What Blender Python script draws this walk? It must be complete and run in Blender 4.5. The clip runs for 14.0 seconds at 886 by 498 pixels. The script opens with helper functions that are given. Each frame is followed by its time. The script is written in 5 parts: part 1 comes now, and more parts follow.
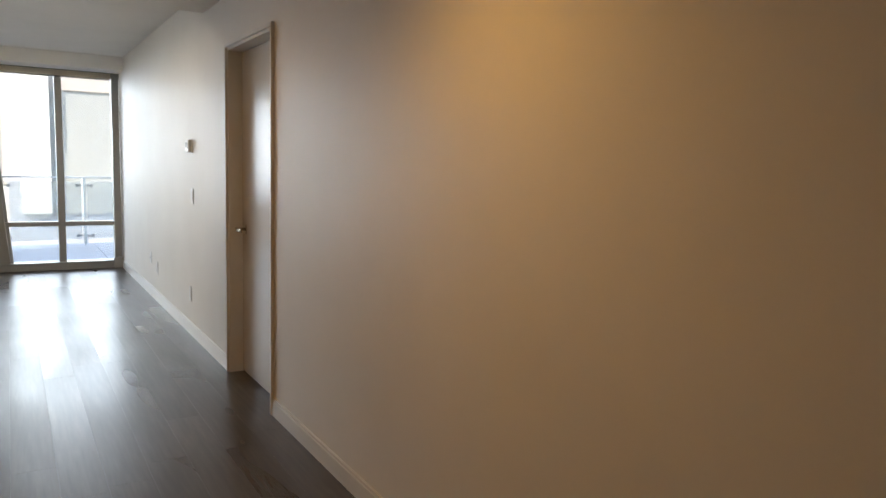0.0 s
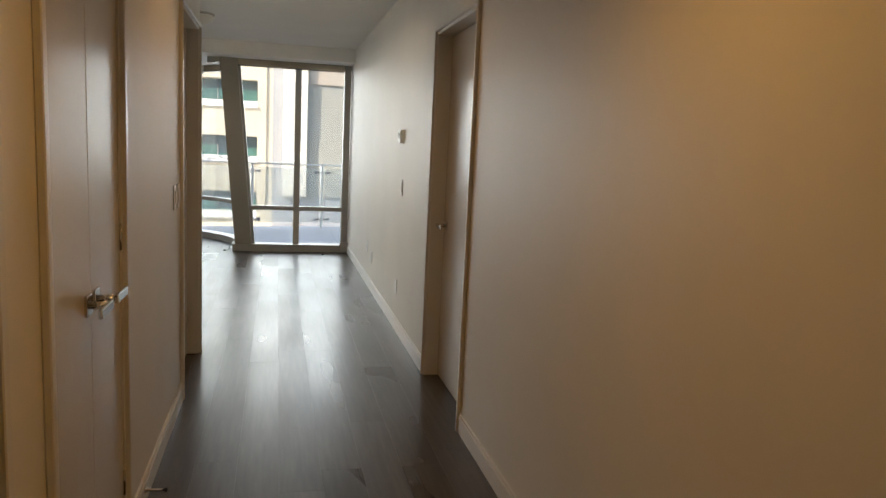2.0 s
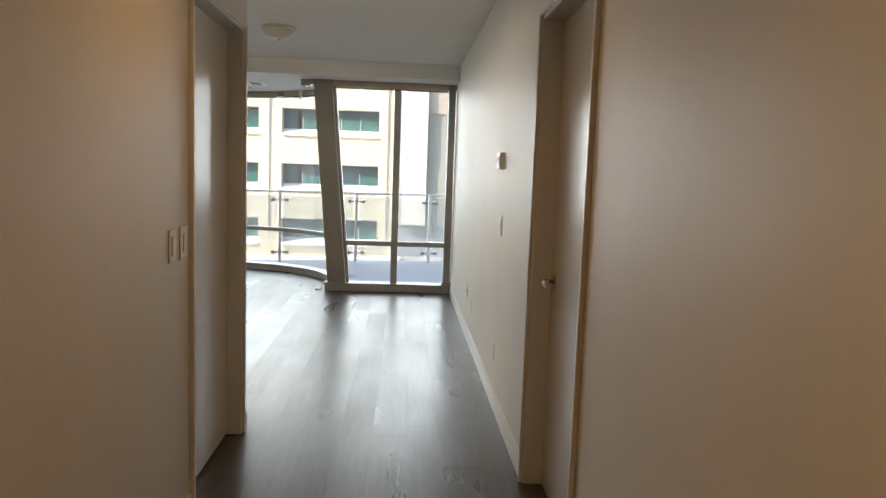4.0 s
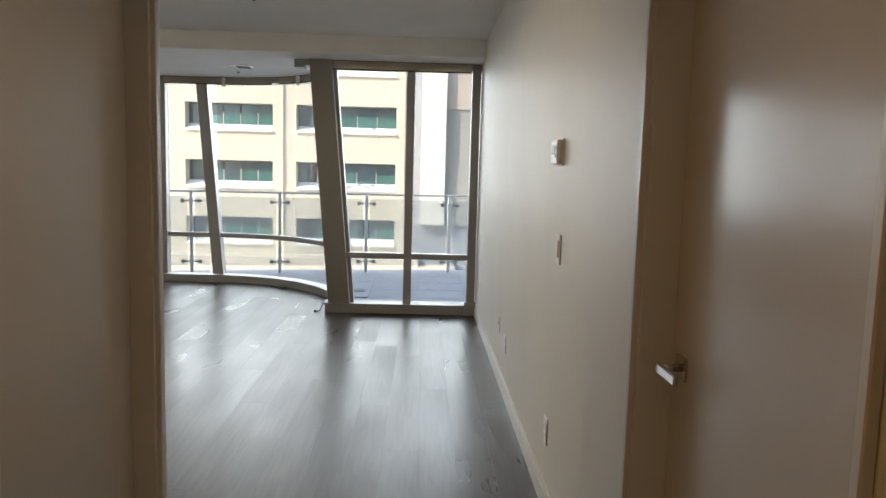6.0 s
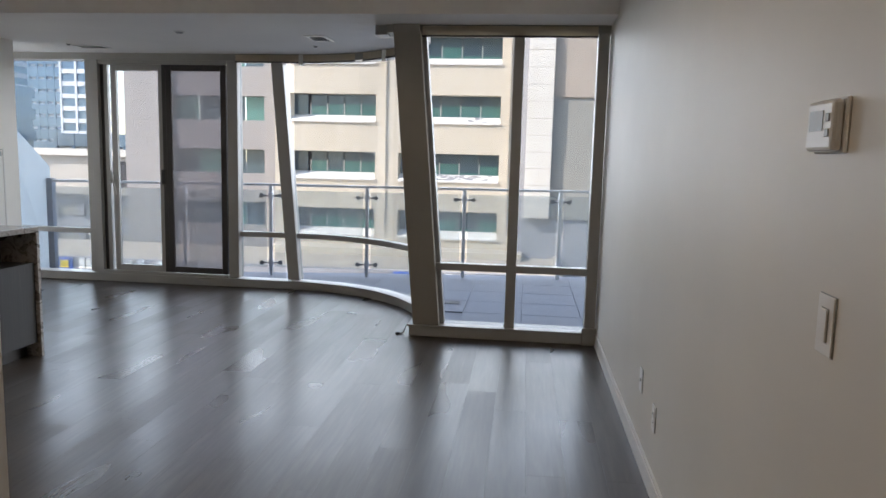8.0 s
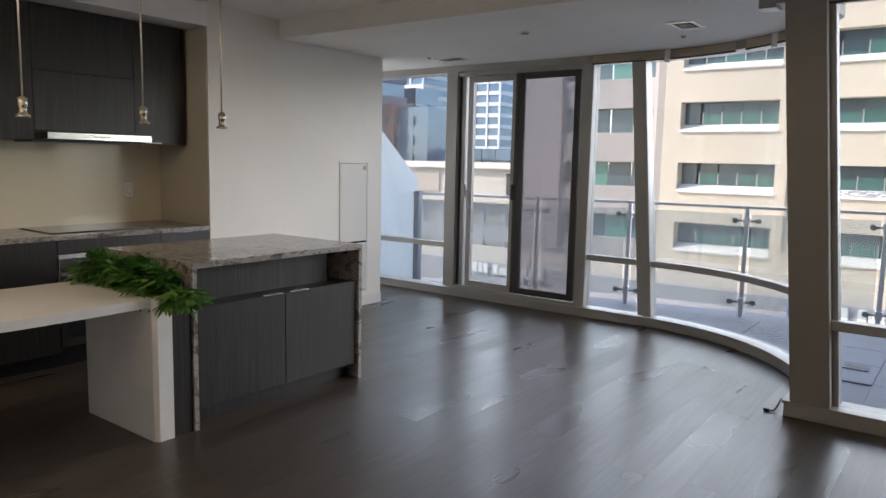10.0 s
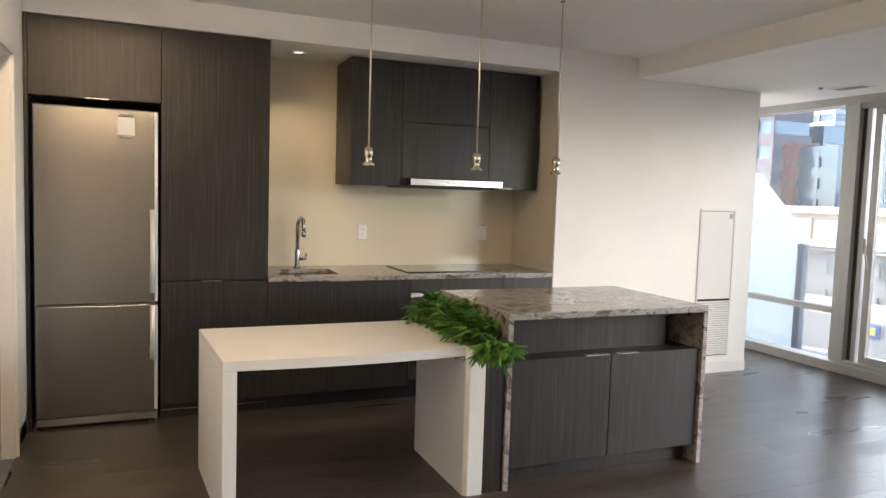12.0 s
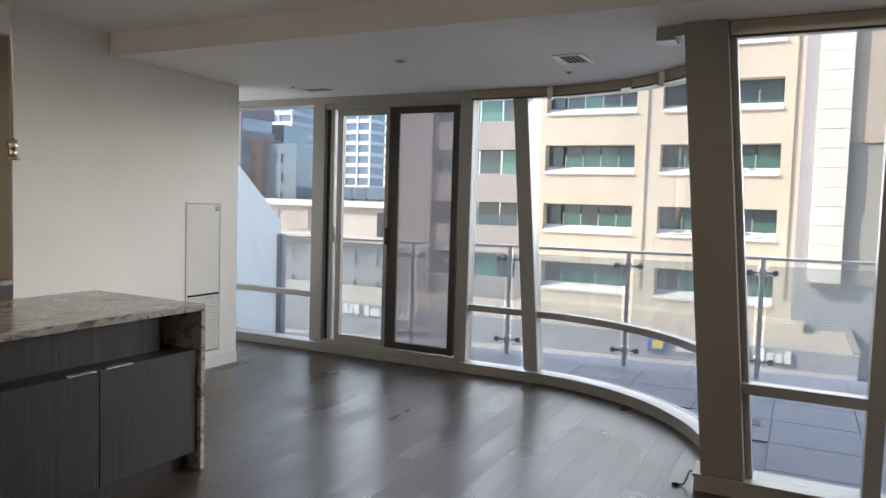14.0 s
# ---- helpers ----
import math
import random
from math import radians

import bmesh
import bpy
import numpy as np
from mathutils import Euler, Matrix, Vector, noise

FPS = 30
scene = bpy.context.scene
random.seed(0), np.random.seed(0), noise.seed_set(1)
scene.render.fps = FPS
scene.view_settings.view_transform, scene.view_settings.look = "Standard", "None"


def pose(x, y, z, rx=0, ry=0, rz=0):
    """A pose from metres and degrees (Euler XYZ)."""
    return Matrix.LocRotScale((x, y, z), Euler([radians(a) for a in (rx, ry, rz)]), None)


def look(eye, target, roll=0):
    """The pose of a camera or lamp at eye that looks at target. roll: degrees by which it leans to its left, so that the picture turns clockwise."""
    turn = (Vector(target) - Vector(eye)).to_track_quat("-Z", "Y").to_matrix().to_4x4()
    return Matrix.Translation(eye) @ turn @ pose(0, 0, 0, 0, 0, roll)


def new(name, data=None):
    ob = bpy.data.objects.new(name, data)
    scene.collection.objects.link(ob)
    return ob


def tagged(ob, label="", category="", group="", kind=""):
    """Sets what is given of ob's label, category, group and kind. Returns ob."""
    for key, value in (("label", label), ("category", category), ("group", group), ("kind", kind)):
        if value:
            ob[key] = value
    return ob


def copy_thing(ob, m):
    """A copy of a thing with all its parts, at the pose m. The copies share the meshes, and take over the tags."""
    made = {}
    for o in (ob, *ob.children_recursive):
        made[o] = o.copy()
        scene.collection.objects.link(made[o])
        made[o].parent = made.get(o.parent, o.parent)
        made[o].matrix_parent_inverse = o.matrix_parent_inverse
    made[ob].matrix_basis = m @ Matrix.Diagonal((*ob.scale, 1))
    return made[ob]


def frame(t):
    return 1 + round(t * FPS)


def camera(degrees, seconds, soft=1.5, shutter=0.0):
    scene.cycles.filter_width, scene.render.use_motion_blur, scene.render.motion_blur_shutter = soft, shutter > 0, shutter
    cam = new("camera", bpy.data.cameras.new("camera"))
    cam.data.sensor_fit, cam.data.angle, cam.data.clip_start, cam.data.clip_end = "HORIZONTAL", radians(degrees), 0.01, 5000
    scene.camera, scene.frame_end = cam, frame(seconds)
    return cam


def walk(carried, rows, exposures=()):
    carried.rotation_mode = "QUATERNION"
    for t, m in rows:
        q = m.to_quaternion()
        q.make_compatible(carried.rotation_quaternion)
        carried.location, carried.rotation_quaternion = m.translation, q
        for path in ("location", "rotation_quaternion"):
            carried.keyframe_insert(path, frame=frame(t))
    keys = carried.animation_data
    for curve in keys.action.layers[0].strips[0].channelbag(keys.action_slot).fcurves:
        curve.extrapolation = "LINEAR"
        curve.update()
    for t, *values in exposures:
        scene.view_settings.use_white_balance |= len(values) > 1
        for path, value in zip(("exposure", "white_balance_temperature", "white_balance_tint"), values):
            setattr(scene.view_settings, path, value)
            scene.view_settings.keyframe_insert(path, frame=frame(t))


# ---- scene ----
cam = camera(63.8, 14.0)
PATH = [
    (0, (-1.251, -10.094, 1.445), (-0.216, -8.399, 1.213), 1.6),
    (0.5, (-1.182, -10.056, 1.453), (-0.416, -8.225, 1.201), 2.1),
    (1, (-1.119, -9.956, 1.452), (-0.506, -8.071, 1.188), 2.8),
    (1.5, (-1.087, -9.816, 1.463), (-0.551, -7.908, 1.192), 2.9),
    (2, (-0.95, -9.683, 1.459), (-0.494, -7.755, 1.183), 2.7),
    (2.5, (-0.79, -9.466, 1.466), (-0.462, -7.511, 1.196), 3.2),
    (3, (-0.726, -9.175, 1.463), (-0.488, -7.204, 1.216), 2.2),
    (3.5, (-0.641, -8.859, 1.45), (-0.478, -6.879, 1.222), 2.1),
    (4, (-0.61, -8.524, 1.458), (-0.493, -6.538, 1.246), 2.0),
    (6.5, (-0.569, -6.719, 1.459), (-0.534, -4.732, 1.232), 1.5),
    (7, (-0.58, -6.377, 1.445), (-0.599, -4.392, 1.201), 1.5),
    (9.5, (-0.655, -4.731, 1.492), (-1.54, -2.954, 1.25), 1.4),
    (10, (-0.682, -4.539, 1.479), (-1.875, -2.952, 1.235), 1.3),
    (10.5, (-0.752, -4.389, 1.499), (-2.204, -3.034, 1.263), 1.0),
    (11, (-0.783, -4.266, 1.504), (-2.449, -3.182, 1.284), 1.2),
    (11.5, (-0.81, -4.142, 1.51), (-2.609, -3.291, 1.316), 1.6),
    (12, (-0.825, -4.072, 1.508), (-2.662, -3.296, 1.356), 1.8),
    (12.5, (-0.89, -4.027, 1.508), (-2.649, -3.082, 1.399), 1.7),
    (13, (-1.008, -3.999, 1.521), (-2.56, -2.74, 1.432), 1.6),
    (13.5, (-1.077, -3.976, 1.516), (-2.313, -2.407, 1.416), 1.6),
    (14, (-1.08, -3.955, 1.504), (-1.974, -2.171, 1.377), 1.8),
]
EXPOSURES = [(0, 3.0, 6400, 10), (1, 2.58, 6700, 10), (2.5, 2.5, 7150, 9), (4, 2.62, 6950, 9), (7, 2.08, 6750, 12), (9.5, 1.8, 6000, 16), (10.5, 2.35, 7200, 15), (12, 2.95, 7000, 15), (13.5, 2.55, 7800, 15), (14, 2.1, 6800, 15)]
walk(cam, [(t, look(eye, target, roll)) for t, eye, target, roll in PATH], EXPOSURES)


# ---- world, sun, lamps ----
SUN_EL, SUN_AZ = 36.0, 66.0   # height of the sun; turn of its bearing from straight behind the flat towards the west
world = bpy.data.worlds.new("world")
scene.world = world
world.use_nodes = True
wn = world.node_tree.nodes
sky = wn.new("ShaderNodeTexSky")
sky.sky_type = "NISHITA"
sky.sun_disc = False
sky.sun_elevation = radians(SUN_EL)
sky.sun_rotation = radians(180 + SUN_AZ)
wn["Background"].inputs["Strength"].default_value = 0.15
world.node_tree.links.new(sky.outputs[0], wn["Background"].inputs["Color"])


def lamp(name, kind, place, target, energy, color, **kw):
    d = bpy.data.lights.new(name, kind)
    d.energy, d.color = energy, color
    for k, v in kw.items():
        if k == "size":
            d.size = v
        elif k == "angle":
            d.angle = v
        elif k == "soft":
            d.shadow_soft_size = v
        elif k == "spot":
            d.spot_size = v
        elif k == "blend":
            d.spot_blend = v
    ob = new(name, d)
    ob.matrix_world = look(place, target)
    return ob


az = radians(SUN_AZ)
sun_from = Vector((-math.sin(az) * math.cos(radians(SUN_EL)), -math.cos(az) * math.cos(radians(SUN_EL)), math.sin(radians(SUN_EL))))
lamp("sun", "SUN", sun_from * 50, (0, 0, 0), 2.4, (1, 0.93, 0.82), angle=radians(0.5))

# two unseen area lamps added outdoors as fill; the warm one imitates facade bounce
for place, aim, watts, tone, wide, high in (((-4.0, 15.0, 5.0), (-4.0, -2.0, 1.6), 1000.0, (0.84, 0.92, 1.0), 24.0, 10.0), ((13.0, 12.0, 7.0), (-4.5, -2.0, 1.3), 500.0, (1.0, 0.93, 0.84), 11.0, 7.0)):
    sky_lamp = lamp("sky_fill", "AREA", place, aim, watts, tone, size=2.0)
    sky_lamp.data.shape, sky_lamp.data.size, sky_lamp.data.size_y = "RECTANGLE", wide, high

# ---- materials ----


class Mat:
    def __init__(self, name, color=(0.8, 0.8, 0.8), rough=0.5, metal=0.0, **kw):
        self.m = bpy.data.materials.new(name)
        self.m.use_nodes = True
        self.n, self.l = self.m.node_tree.nodes, self.m.node_tree.links
        self.p = self.n["Principled BSDF"]
        self.set("Base Color", (*color, 1))
        self.set("Roughness", rough)
        self.set("Metallic", metal)
        for k, v in kw.items():
            self.set(k.replace("_", " "), v)

    def set(self, key, v):
        s = self.p.inputs[key]
        if isinstance(v, bpy.types.NodeSocket):
            self.l.new(v, s)
        else:
            s.default_value = v

    def coords(self, scale=(1, 1, 1), obj=True, jitter=False):
        tc = self.n.new("ShaderNodeTexCoord")
        mp = self.n.new("ShaderNodeMapping")
        mp.inputs["Scale"].default_value = scale
        src = tc.outputs["Object"]
        if jitter:
            oi = self.n.new("ShaderNodeObjectInfo")
            mu = self.n.new("ShaderNodeMath")
            mu.operation = "MULTIPLY"
            mu.inputs[1].default_value = 57.0
            self.l.new(oi.outputs["Random"], mu.inputs[0])
            ad = self.n.new("ShaderNodeVectorMath")
            ad.operation = "ADD"
            self.l.new(src, ad.inputs[0])
            self.l.new(mu.outputs[0], ad.inputs[1])
            src = ad.outputs[0]
        self.l.new(src, mp.inputs["Vector"])
        return mp.outputs[0]

    def noise(self, co, scale=5, detail=4, rough=0.55, dist=0.0):
        t = self.n.new("ShaderNodeTexNoise")
        t.inputs["Scale"].default_value, t.inputs["Detail"].default_value = scale, detail
        t.inputs["Roughness"].default_value, t.inputs["Distortion"].default_value = rough, dist
        self.l.new(co, t.inputs["Vector"])
        return t.outputs["Fac"]

    def ramp(self, fac, stops):
        r = self.n.new("ShaderNodeValToRGB")
        els = r.color_ramp.elements
        while len(els) < len(stops):
            els.new(0.5)
        for e, (pos, c) in zip(els, stops):
            e.position, e.color = pos, (*c, 1)
        self.l.new(fac, r.inputs[0])
        return r.outputs[0]

    def span(self, fac, a, b, lo=0.3, hi=0.7):
        m = self.n.new("ShaderNodeMapRange")
        m.inputs[1].default_value, m.inputs[2].default_value = lo, hi
        m.inputs[3].default_value, m.inputs[4].default_value = a, b
        self.l.new(fac, m.inputs[0])
        return m.outputs[0]

    def mix(self, fac, a, b, mode="MIX"):
        x = self.n.new("ShaderNodeMix")
        x.data_type, x.blend_type = "RGBA", mode
        for s, v in ((x.inputs[0], fac), (x.inputs[6], a), (x.inputs[7], b)):
            if isinstance(v, bpy.types.NodeSocket):
                self.l.new(v, s)
            elif isinstance(v, (int, float)):
                s.default_value = v
            else:
                s.default_value = (*v, 1)
        return x.outputs[2]

    def bump(self, h, dist=0.001, strength=0.5):
        b = self.n.new("ShaderNodeBump")
        b.inputs["Distance"].default_value, b.inputs["Strength"].default_value = dist, strength
        self.l.new(h, b.inputs["Height"])
        self.set("Normal", b.outputs[0])


def paint(name, color, rough=0.6, grain=0.0006, tint=0.04, mottle=1.3):
    """Painted plaster or wood: roller grain, faint mottling."""
    m = Mat(name, color, rough)
    co = m.coords()
    big = m.noise(co, mottle, 4)
    d = tuple(c * (1 - tint) for c in color)
    u = tuple(min(1, c * (1 + tint * 0.6)) for c in color)
    m.set("Base Color", m.ramp(big, [(0.3, d), (0.7, u)]))
    m.set("Roughness", m.span(m.noise(co, 3.1, 5), rough - 0.025, rough + 0.025))
    m.bump(m.noise(co, 260, 2), grain * 0.5, 0.25)
    return m.m


WALL = paint("wall_paint", (0.80, 0.765, 0.705), 0.5)
CEIL = paint("ceiling_paint", (0.88, 0.86, 0.83), 0.85)
TRIM = paint("trim_paint", (0.74, 0.715, 0.67), 0.32, 0.0003)
DOORP = paint("door_paint", (0.70, 0.65, 0.58), 0.19, 0.0001)
FRAME = paint("window_frame_paint", (0.37, 0.36, 0.335), 0.38, 0.0002, 0.05)
FRAME_DARK = paint("dark_bronze_frame", (0.045, 0.040, 0.038), 0.4, 0.0002, 0.1)
PLASTIC = Mat("white_plastic", (0.8, 0.79, 0.76), 0.35).m
PLATE = Mat("bright_white_plastic", (0.9, 0.89, 0.87), 0.3).m
GREY_PLASTIC = Mat("grey_plastic", (0.33, 0.34, 0.33), 0.4).m
BLACK = Mat("black_plastic", (0.015, 0.015, 0.016), 0.35).m
DARKGAP = Mat("dark_gap", (0.012, 0.011, 0.010), 0.8).m
CHROME = Mat("chrome", (0.62, 0.60, 0.57), 0.12, 1.0).m
BRASS = Mat("brushed_nickel_brass", (0.66, 0.59, 0.47), 0.22, 1.0).m


def brushed(name, color, stretch, rough=0.28):
    m = Mat(name, color, rough, 1.0)
    co = m.coords(stretch)
    n1 = m.noise(co, 60, 4)
    m.set("Roughness", m.span(n1, rough - 0.01, rough + 0.02))
    big = m.noise(m.coords((1, 1, 0.4)), 2.2, 3)
    m.set("Base Color", m.ramp(big, [(0.3, tuple(c * 0.92 for c in color)), (0.7, color)]))
    return m.m


STEEL = brushed("brushed_stainless_steel", (0.36, 0.335, 0.305), (1, 1, 0.02), 0.25)
STEEL_FINE = brushed("satin_stainless_steel", (0.66, 0.65, 0.63), (1, 0.05, 1), 0.22)
ALU = brushed("satin_aluminium_rail", (0.50, 0.53, 0.58), (1, 1, 0.05), 0.35)


def veneer():
    m = Mat("dark_grey_wood_veneer", (0.06, 0.055, 0.05), 0.42)
    co = m.coords((1, 1, 0.022), jitter=True)
    fine = m.noise(co, 80, 6, 0.75, 0.3)
    broad = m.noise(m.coords((1, 1, 0.08), jitter=True), 13, 3)
    base = m.ramp(fine, [(0.36, (0.009, 0.0077, 0.0068)), (0.48, (0.017, 0.0147, 0.0127)), (0.57, (0.029, 0.025, 0.0215)), (0.70, (0.062, 0.054, 0.047))])
    m.set("Base Color", m.mix(m.span(broad, 0.0, 0.45), base, (0.020, 0.0175, 0.0155)))
    m.set("Roughness", m.span(fine, 0.36, 0.52))
    m.bump(fine, 0.0005, 0.4)
    return m.m


VENEER = veneer()


def granite():
    m = Mat("polished_granite", (0.4, 0.35, 0.3), 0.12)
    co = m.coords((1, 0.55, 1))
    a = m.noise(co, 8.5, 9, 0.66, 1.4)
    b = m.noise(co, 40, 6, 0.7, 0.5)
    c1 = m.ramp(a, [(0.33, (0.06, 0.052, 0.048)), (0.43, (0.19, 0.165, 0.145)), (0.50, (0.38, 0.35, 0.32)), (0.60, (0.27, 0.245, 0.22)), (0.66, (0.08, 0.068, 0.062)), (0.74, (0.36, 0.33, 0.30))])
    m.set("Base Color", m.mix(m.span(b, 0, 0.7, 0.55, 0.72), c1, (0.06, 0.045, 0.04)))
    m.set("Roughness", m.span(b, 0.09, 0.2))
    return m.m


GRANITE = granite()
QUARTZ = paint("white_quartz", (0.80, 0.785, 0.755), 0.34, 0.0001, 0.03, 6)
SPLASH = Mat("cream_back_painted_glass", (0.76, 0.685, 0.53), 0.09)
SPLASH.set("Roughness", SPLASH.span(SPLASH.noise(SPLASH.coords(), 2.5, 4), 0.07, 0.15))
SPLASH = SPLASH.m


def plank_wood():
    m = Mat("grey_brown_oak_plank", (0.1, 0.09, 0.08), 0.35)
    co = m.coords((1, 0.07, 1), jitter=True)
    fine = m.noise(co, 42, 5, 0.6)
    fig = m.noise(m.coords((1, 0.22, 1), jitter=True), 7, 2, 0.5)
    oi = m.n.new("ShaderNodeObjectInfo")
    base = m.ramp(fine, [(0.28, (0.036, 0.027, 0.020)), (0.5, (0.058, 0.045, 0.034)), (0.72, (0.085, 0.067, 0.051))])
    knot = m.mix(m.span(fig, 0.0, 0.5, 0.45, 0.85), base, (0.030, 0.024, 0.019))
    tone = m.n.new("ShaderNodeHueSaturation")
    m.l.new(m.span(oi.outputs["Random"], 0.86, 1.14, 0, 1), tone.inputs["Value"])
    m.l.new(knot, tone.inputs["Color"])
    soft = m.noise(m.coords((1, 0.3, 1), jitter=True), 3.5, 1, 0.5)
    m.set("Base Color", m.mix(m.span(soft, 0.0, 0.35, 0.2, 0.8), tone.outputs[0], (0.085, 0.070, 0.056)))
    ad = m.n.new("ShaderNodeMath")
    ad.operation = "ADD"
    m.l.new(m.span(soft, 0.23, 0.35, 0.2, 0.8), ad.inputs[0]), m.l.new(m.span(oi.outputs["Random"], 0.0, 0.06, 0, 1), ad.inputs[1])
    m.set("Roughness", ad.outputs[0])
    m.set("Specular IOR Level", 0.5)
    m.bump(fine, 0.0003, 0.3)
    return m.m


PLANK = plank_wood()
SUBFLOOR = Mat("floor_joint", (0.02, 0.016, 0.013), 0.9).m


def clear_glass(name, tint, gloss=1.0, haze=0.0):
    """Thin architectural glass: lets light straight through, mirrors a little by Fresnel."""
    m = bpy.data.materials.new(name)
    m.use_nodes = True
    n, l = m.node_tree.nodes, m.node_tree.links
    n.clear()
    out, mix = n.new("ShaderNodeOutputMaterial"), n.new("ShaderNodeMixShader")
    tr, gl, fr = n.new("ShaderNodeBsdfTransparent"), n.new("ShaderNodeBsdfGlossy"), n.new("ShaderNodeFresnel")
    tr.inputs[0].default_value = (*tint, 1)
    gl.inputs["Roughness"].default_value = 0.0
    gl.inputs["Color"].default_value = (gloss, gloss, gloss, 1)
    fr.inputs[0].default_value = 1.45
    cap = n.new("ShaderNodeMath")
    cap.operation = "MINIMUM"
    cap.inputs[1].default_value = 0.16
    l.new(fr.outputs[0], cap.inputs[0])
    l.new(cap.outputs[0], mix.inputs[0]), l.new(tr.outputs[0], mix.inputs[1]), l.new(gl.outputs[0], mix.inputs[2])
    last = mix.outputs[0]
    if haze:
        df, m2 = n.new("ShaderNodeBsdfDiffuse"), n.new("ShaderNodeMixShader")
        df.inputs[0].default_value = (0.8, 0.82, 0.84, 1)
        m2.inputs[0].default_value = haze
        l.new(last, m2.inputs[1]), l.new(df.outputs[0], m2.inputs[2])
        last = m2.outputs[0]
    l.new(last, out.inputs[0])
    return m


# the slight haze in the window panes paints in washed-out glare
GLASS = clear_glass("window_glass", (0.86, 0.875, 0.88), 0.6, 0.045)
RAILGLASS = clear_glass("railing_glass", (0.86, 0.89, 0.90), 0.8, 0.14)
SCREEN = clear_glass("insect_screen", (0.76, 0.74, 0.76), 0.1, 0.24)


def translucent(name, color, amount, rough=0.8):
    m = Mat(name, color, rough)
    out = m.n["Material Output"]
    mix, tl = m.n.new("ShaderNodeMixShader"), m.n.new("ShaderNodeBsdfTranslucent")
    tl.inputs[0].default_value = (*color, 1)
    mix.inputs[0].default_value = amount
    m.l.new(m.p.outputs[0], mix.inputs[1]), m.l.new(tl.outputs[0], mix.inputs[2]), m.l.new(mix.outputs[0], out.inputs[0])
    return m


_b = translucent("roller_blind_fabric", (0.70, 0.63, 0.52), 0.58)
_b.bump(_b.noise(_b.coords(), 600, 1), 0.0004, 0.4)
BLIND = _b.m
FROST = translucent("frosted_privacy_glass", (0.78, 0.83, 0.86), 0.6, 0.4).m


def leaf_mat():
    m = translucent("fern_leaf", (0.06, 0.17, 0.03), 0.3, 0.45)
    g = m.n.new("ShaderNodeNewGeometry")
    m.set("Base Color", m.ramp(g.outputs["Random Per Island"], [(0.0, (0.03, 0.10, 0.015)), (0.5, (0.085, 0.23, 0.04)), (0.82, (0.16, 0.36, 0.06)), (1.0, (0.34, 0.52, 0.13))]))
    return m.m


LEAF = leaf_mat()


def mineral(name, a, b, scale=1.5, rough=0.85, grain=40, streak=False):
    m = Mat(name, a, rough)
    co = m.coords((1, 1, 0.25) if streak else (1, 1, 1))
    big, small = m.noise(co, scale, 6, 0.6), m.noise(m.coords(), grain, 3)
    c = m.ramp(big, [(0.32, a), (0.68, b)])
    m.set("Base Color", m.mix(m.span(small, 0.0, 0.25), c, tuple(x * 0.7 for x in a)))
    m.bump(small, 0.003, 0.3)
    return m.m


CONCRETE = mineral("cream_precast_concrete", (0.54, 0.47, 0.37), (0.61, 0.54, 0.44), 0.5, 0.85, 12, True)
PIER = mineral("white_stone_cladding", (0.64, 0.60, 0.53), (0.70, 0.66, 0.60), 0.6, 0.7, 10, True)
SILLSTONE = mineral("white_sill_stone", (0.70, 0.68, 0.63), (0.78, 0.76, 0.72), 0.6, 0.7, 10)
TANPALE = mineral("pale_tan_facade", (0.44, 0.40, 0.35), (0.50, 0.46, 0.41), 0.4, 0.8, 4)
SIGN_BLUE = Mat("sign_blue", (0.03, 0.10, 0.40), 0.4).m
SIGN_YELLOW = Mat("sign_yellow", (0.75, 0.55, 0.06), 0.4).m
TANWALL = mineral("tan_facade_panel", (0.36, 0.30, 0.25), (0.42, 0.36, 0.30), 0.4, 0.8, 8)
GREYWALL = mineral("grey_facade_panel", (0.27, 0.26, 0.23), (0.31, 0.30, 0.27), 0.3, 0.6, 8)
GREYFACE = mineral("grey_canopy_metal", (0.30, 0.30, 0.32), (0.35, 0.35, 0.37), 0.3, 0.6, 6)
PAVER = mineral("blue_grey_concrete_paver", (0.17, 0.185, 0.22), (0.22, 0.24, 0.28), 3, 0.8, 60)
ROOFM = mineral("pale_roof_membrane", (0.42, 0.36, 0.29), (0.50, 0.44, 0.36), 0.35, 0.9, 5)
ASPHALT = mineral("asphalt", (0.045, 0.045, 0.05), (0.065, 0.065, 0.07), 0.1, 0.9, 3)
PAVEMENT = mineral("sunlit_pavement", (0.30, 0.28, 0.25), (0.38, 0.36, 0.32), 0.2, 0.9, 4)
BRICKRED = mineral("red_brick_facade", (0.17, 0.055, 0.05), (0.22, 0.08, 0.07), 0.4, 0.85, 4)
BROWNF = mineral("violet_stone_facade", (0.13, 0.12, 0.15), (0.18, 0.17, 0.21), 0.4, 0.85, 4)
WHITEF = mineral("white_tower_facade", (0.66, 0.68, 0.70), (0.74, 0.75, 0.77), 0.1, 0.6, 1)
BLUEF = Mat("blue_tower_glass", (0.09, 0.16, 0.25), 0.15, 0.3).m
DARKF = Mat("dark_recess", (0.03, 0.03, 0.035), 0.6).m


def office_glass(name, a, b):
    m = Mat(name, a, 0.12)
    oi = m.n.new("ShaderNodeObjectInfo")
    m.set("Base Color", m.ramp(oi.outputs["Random"], [(0.0, a), (0.5, tuple((x + y) / 2 for x, y in zip(a, b))), (1.0, b)]))
    return m.m


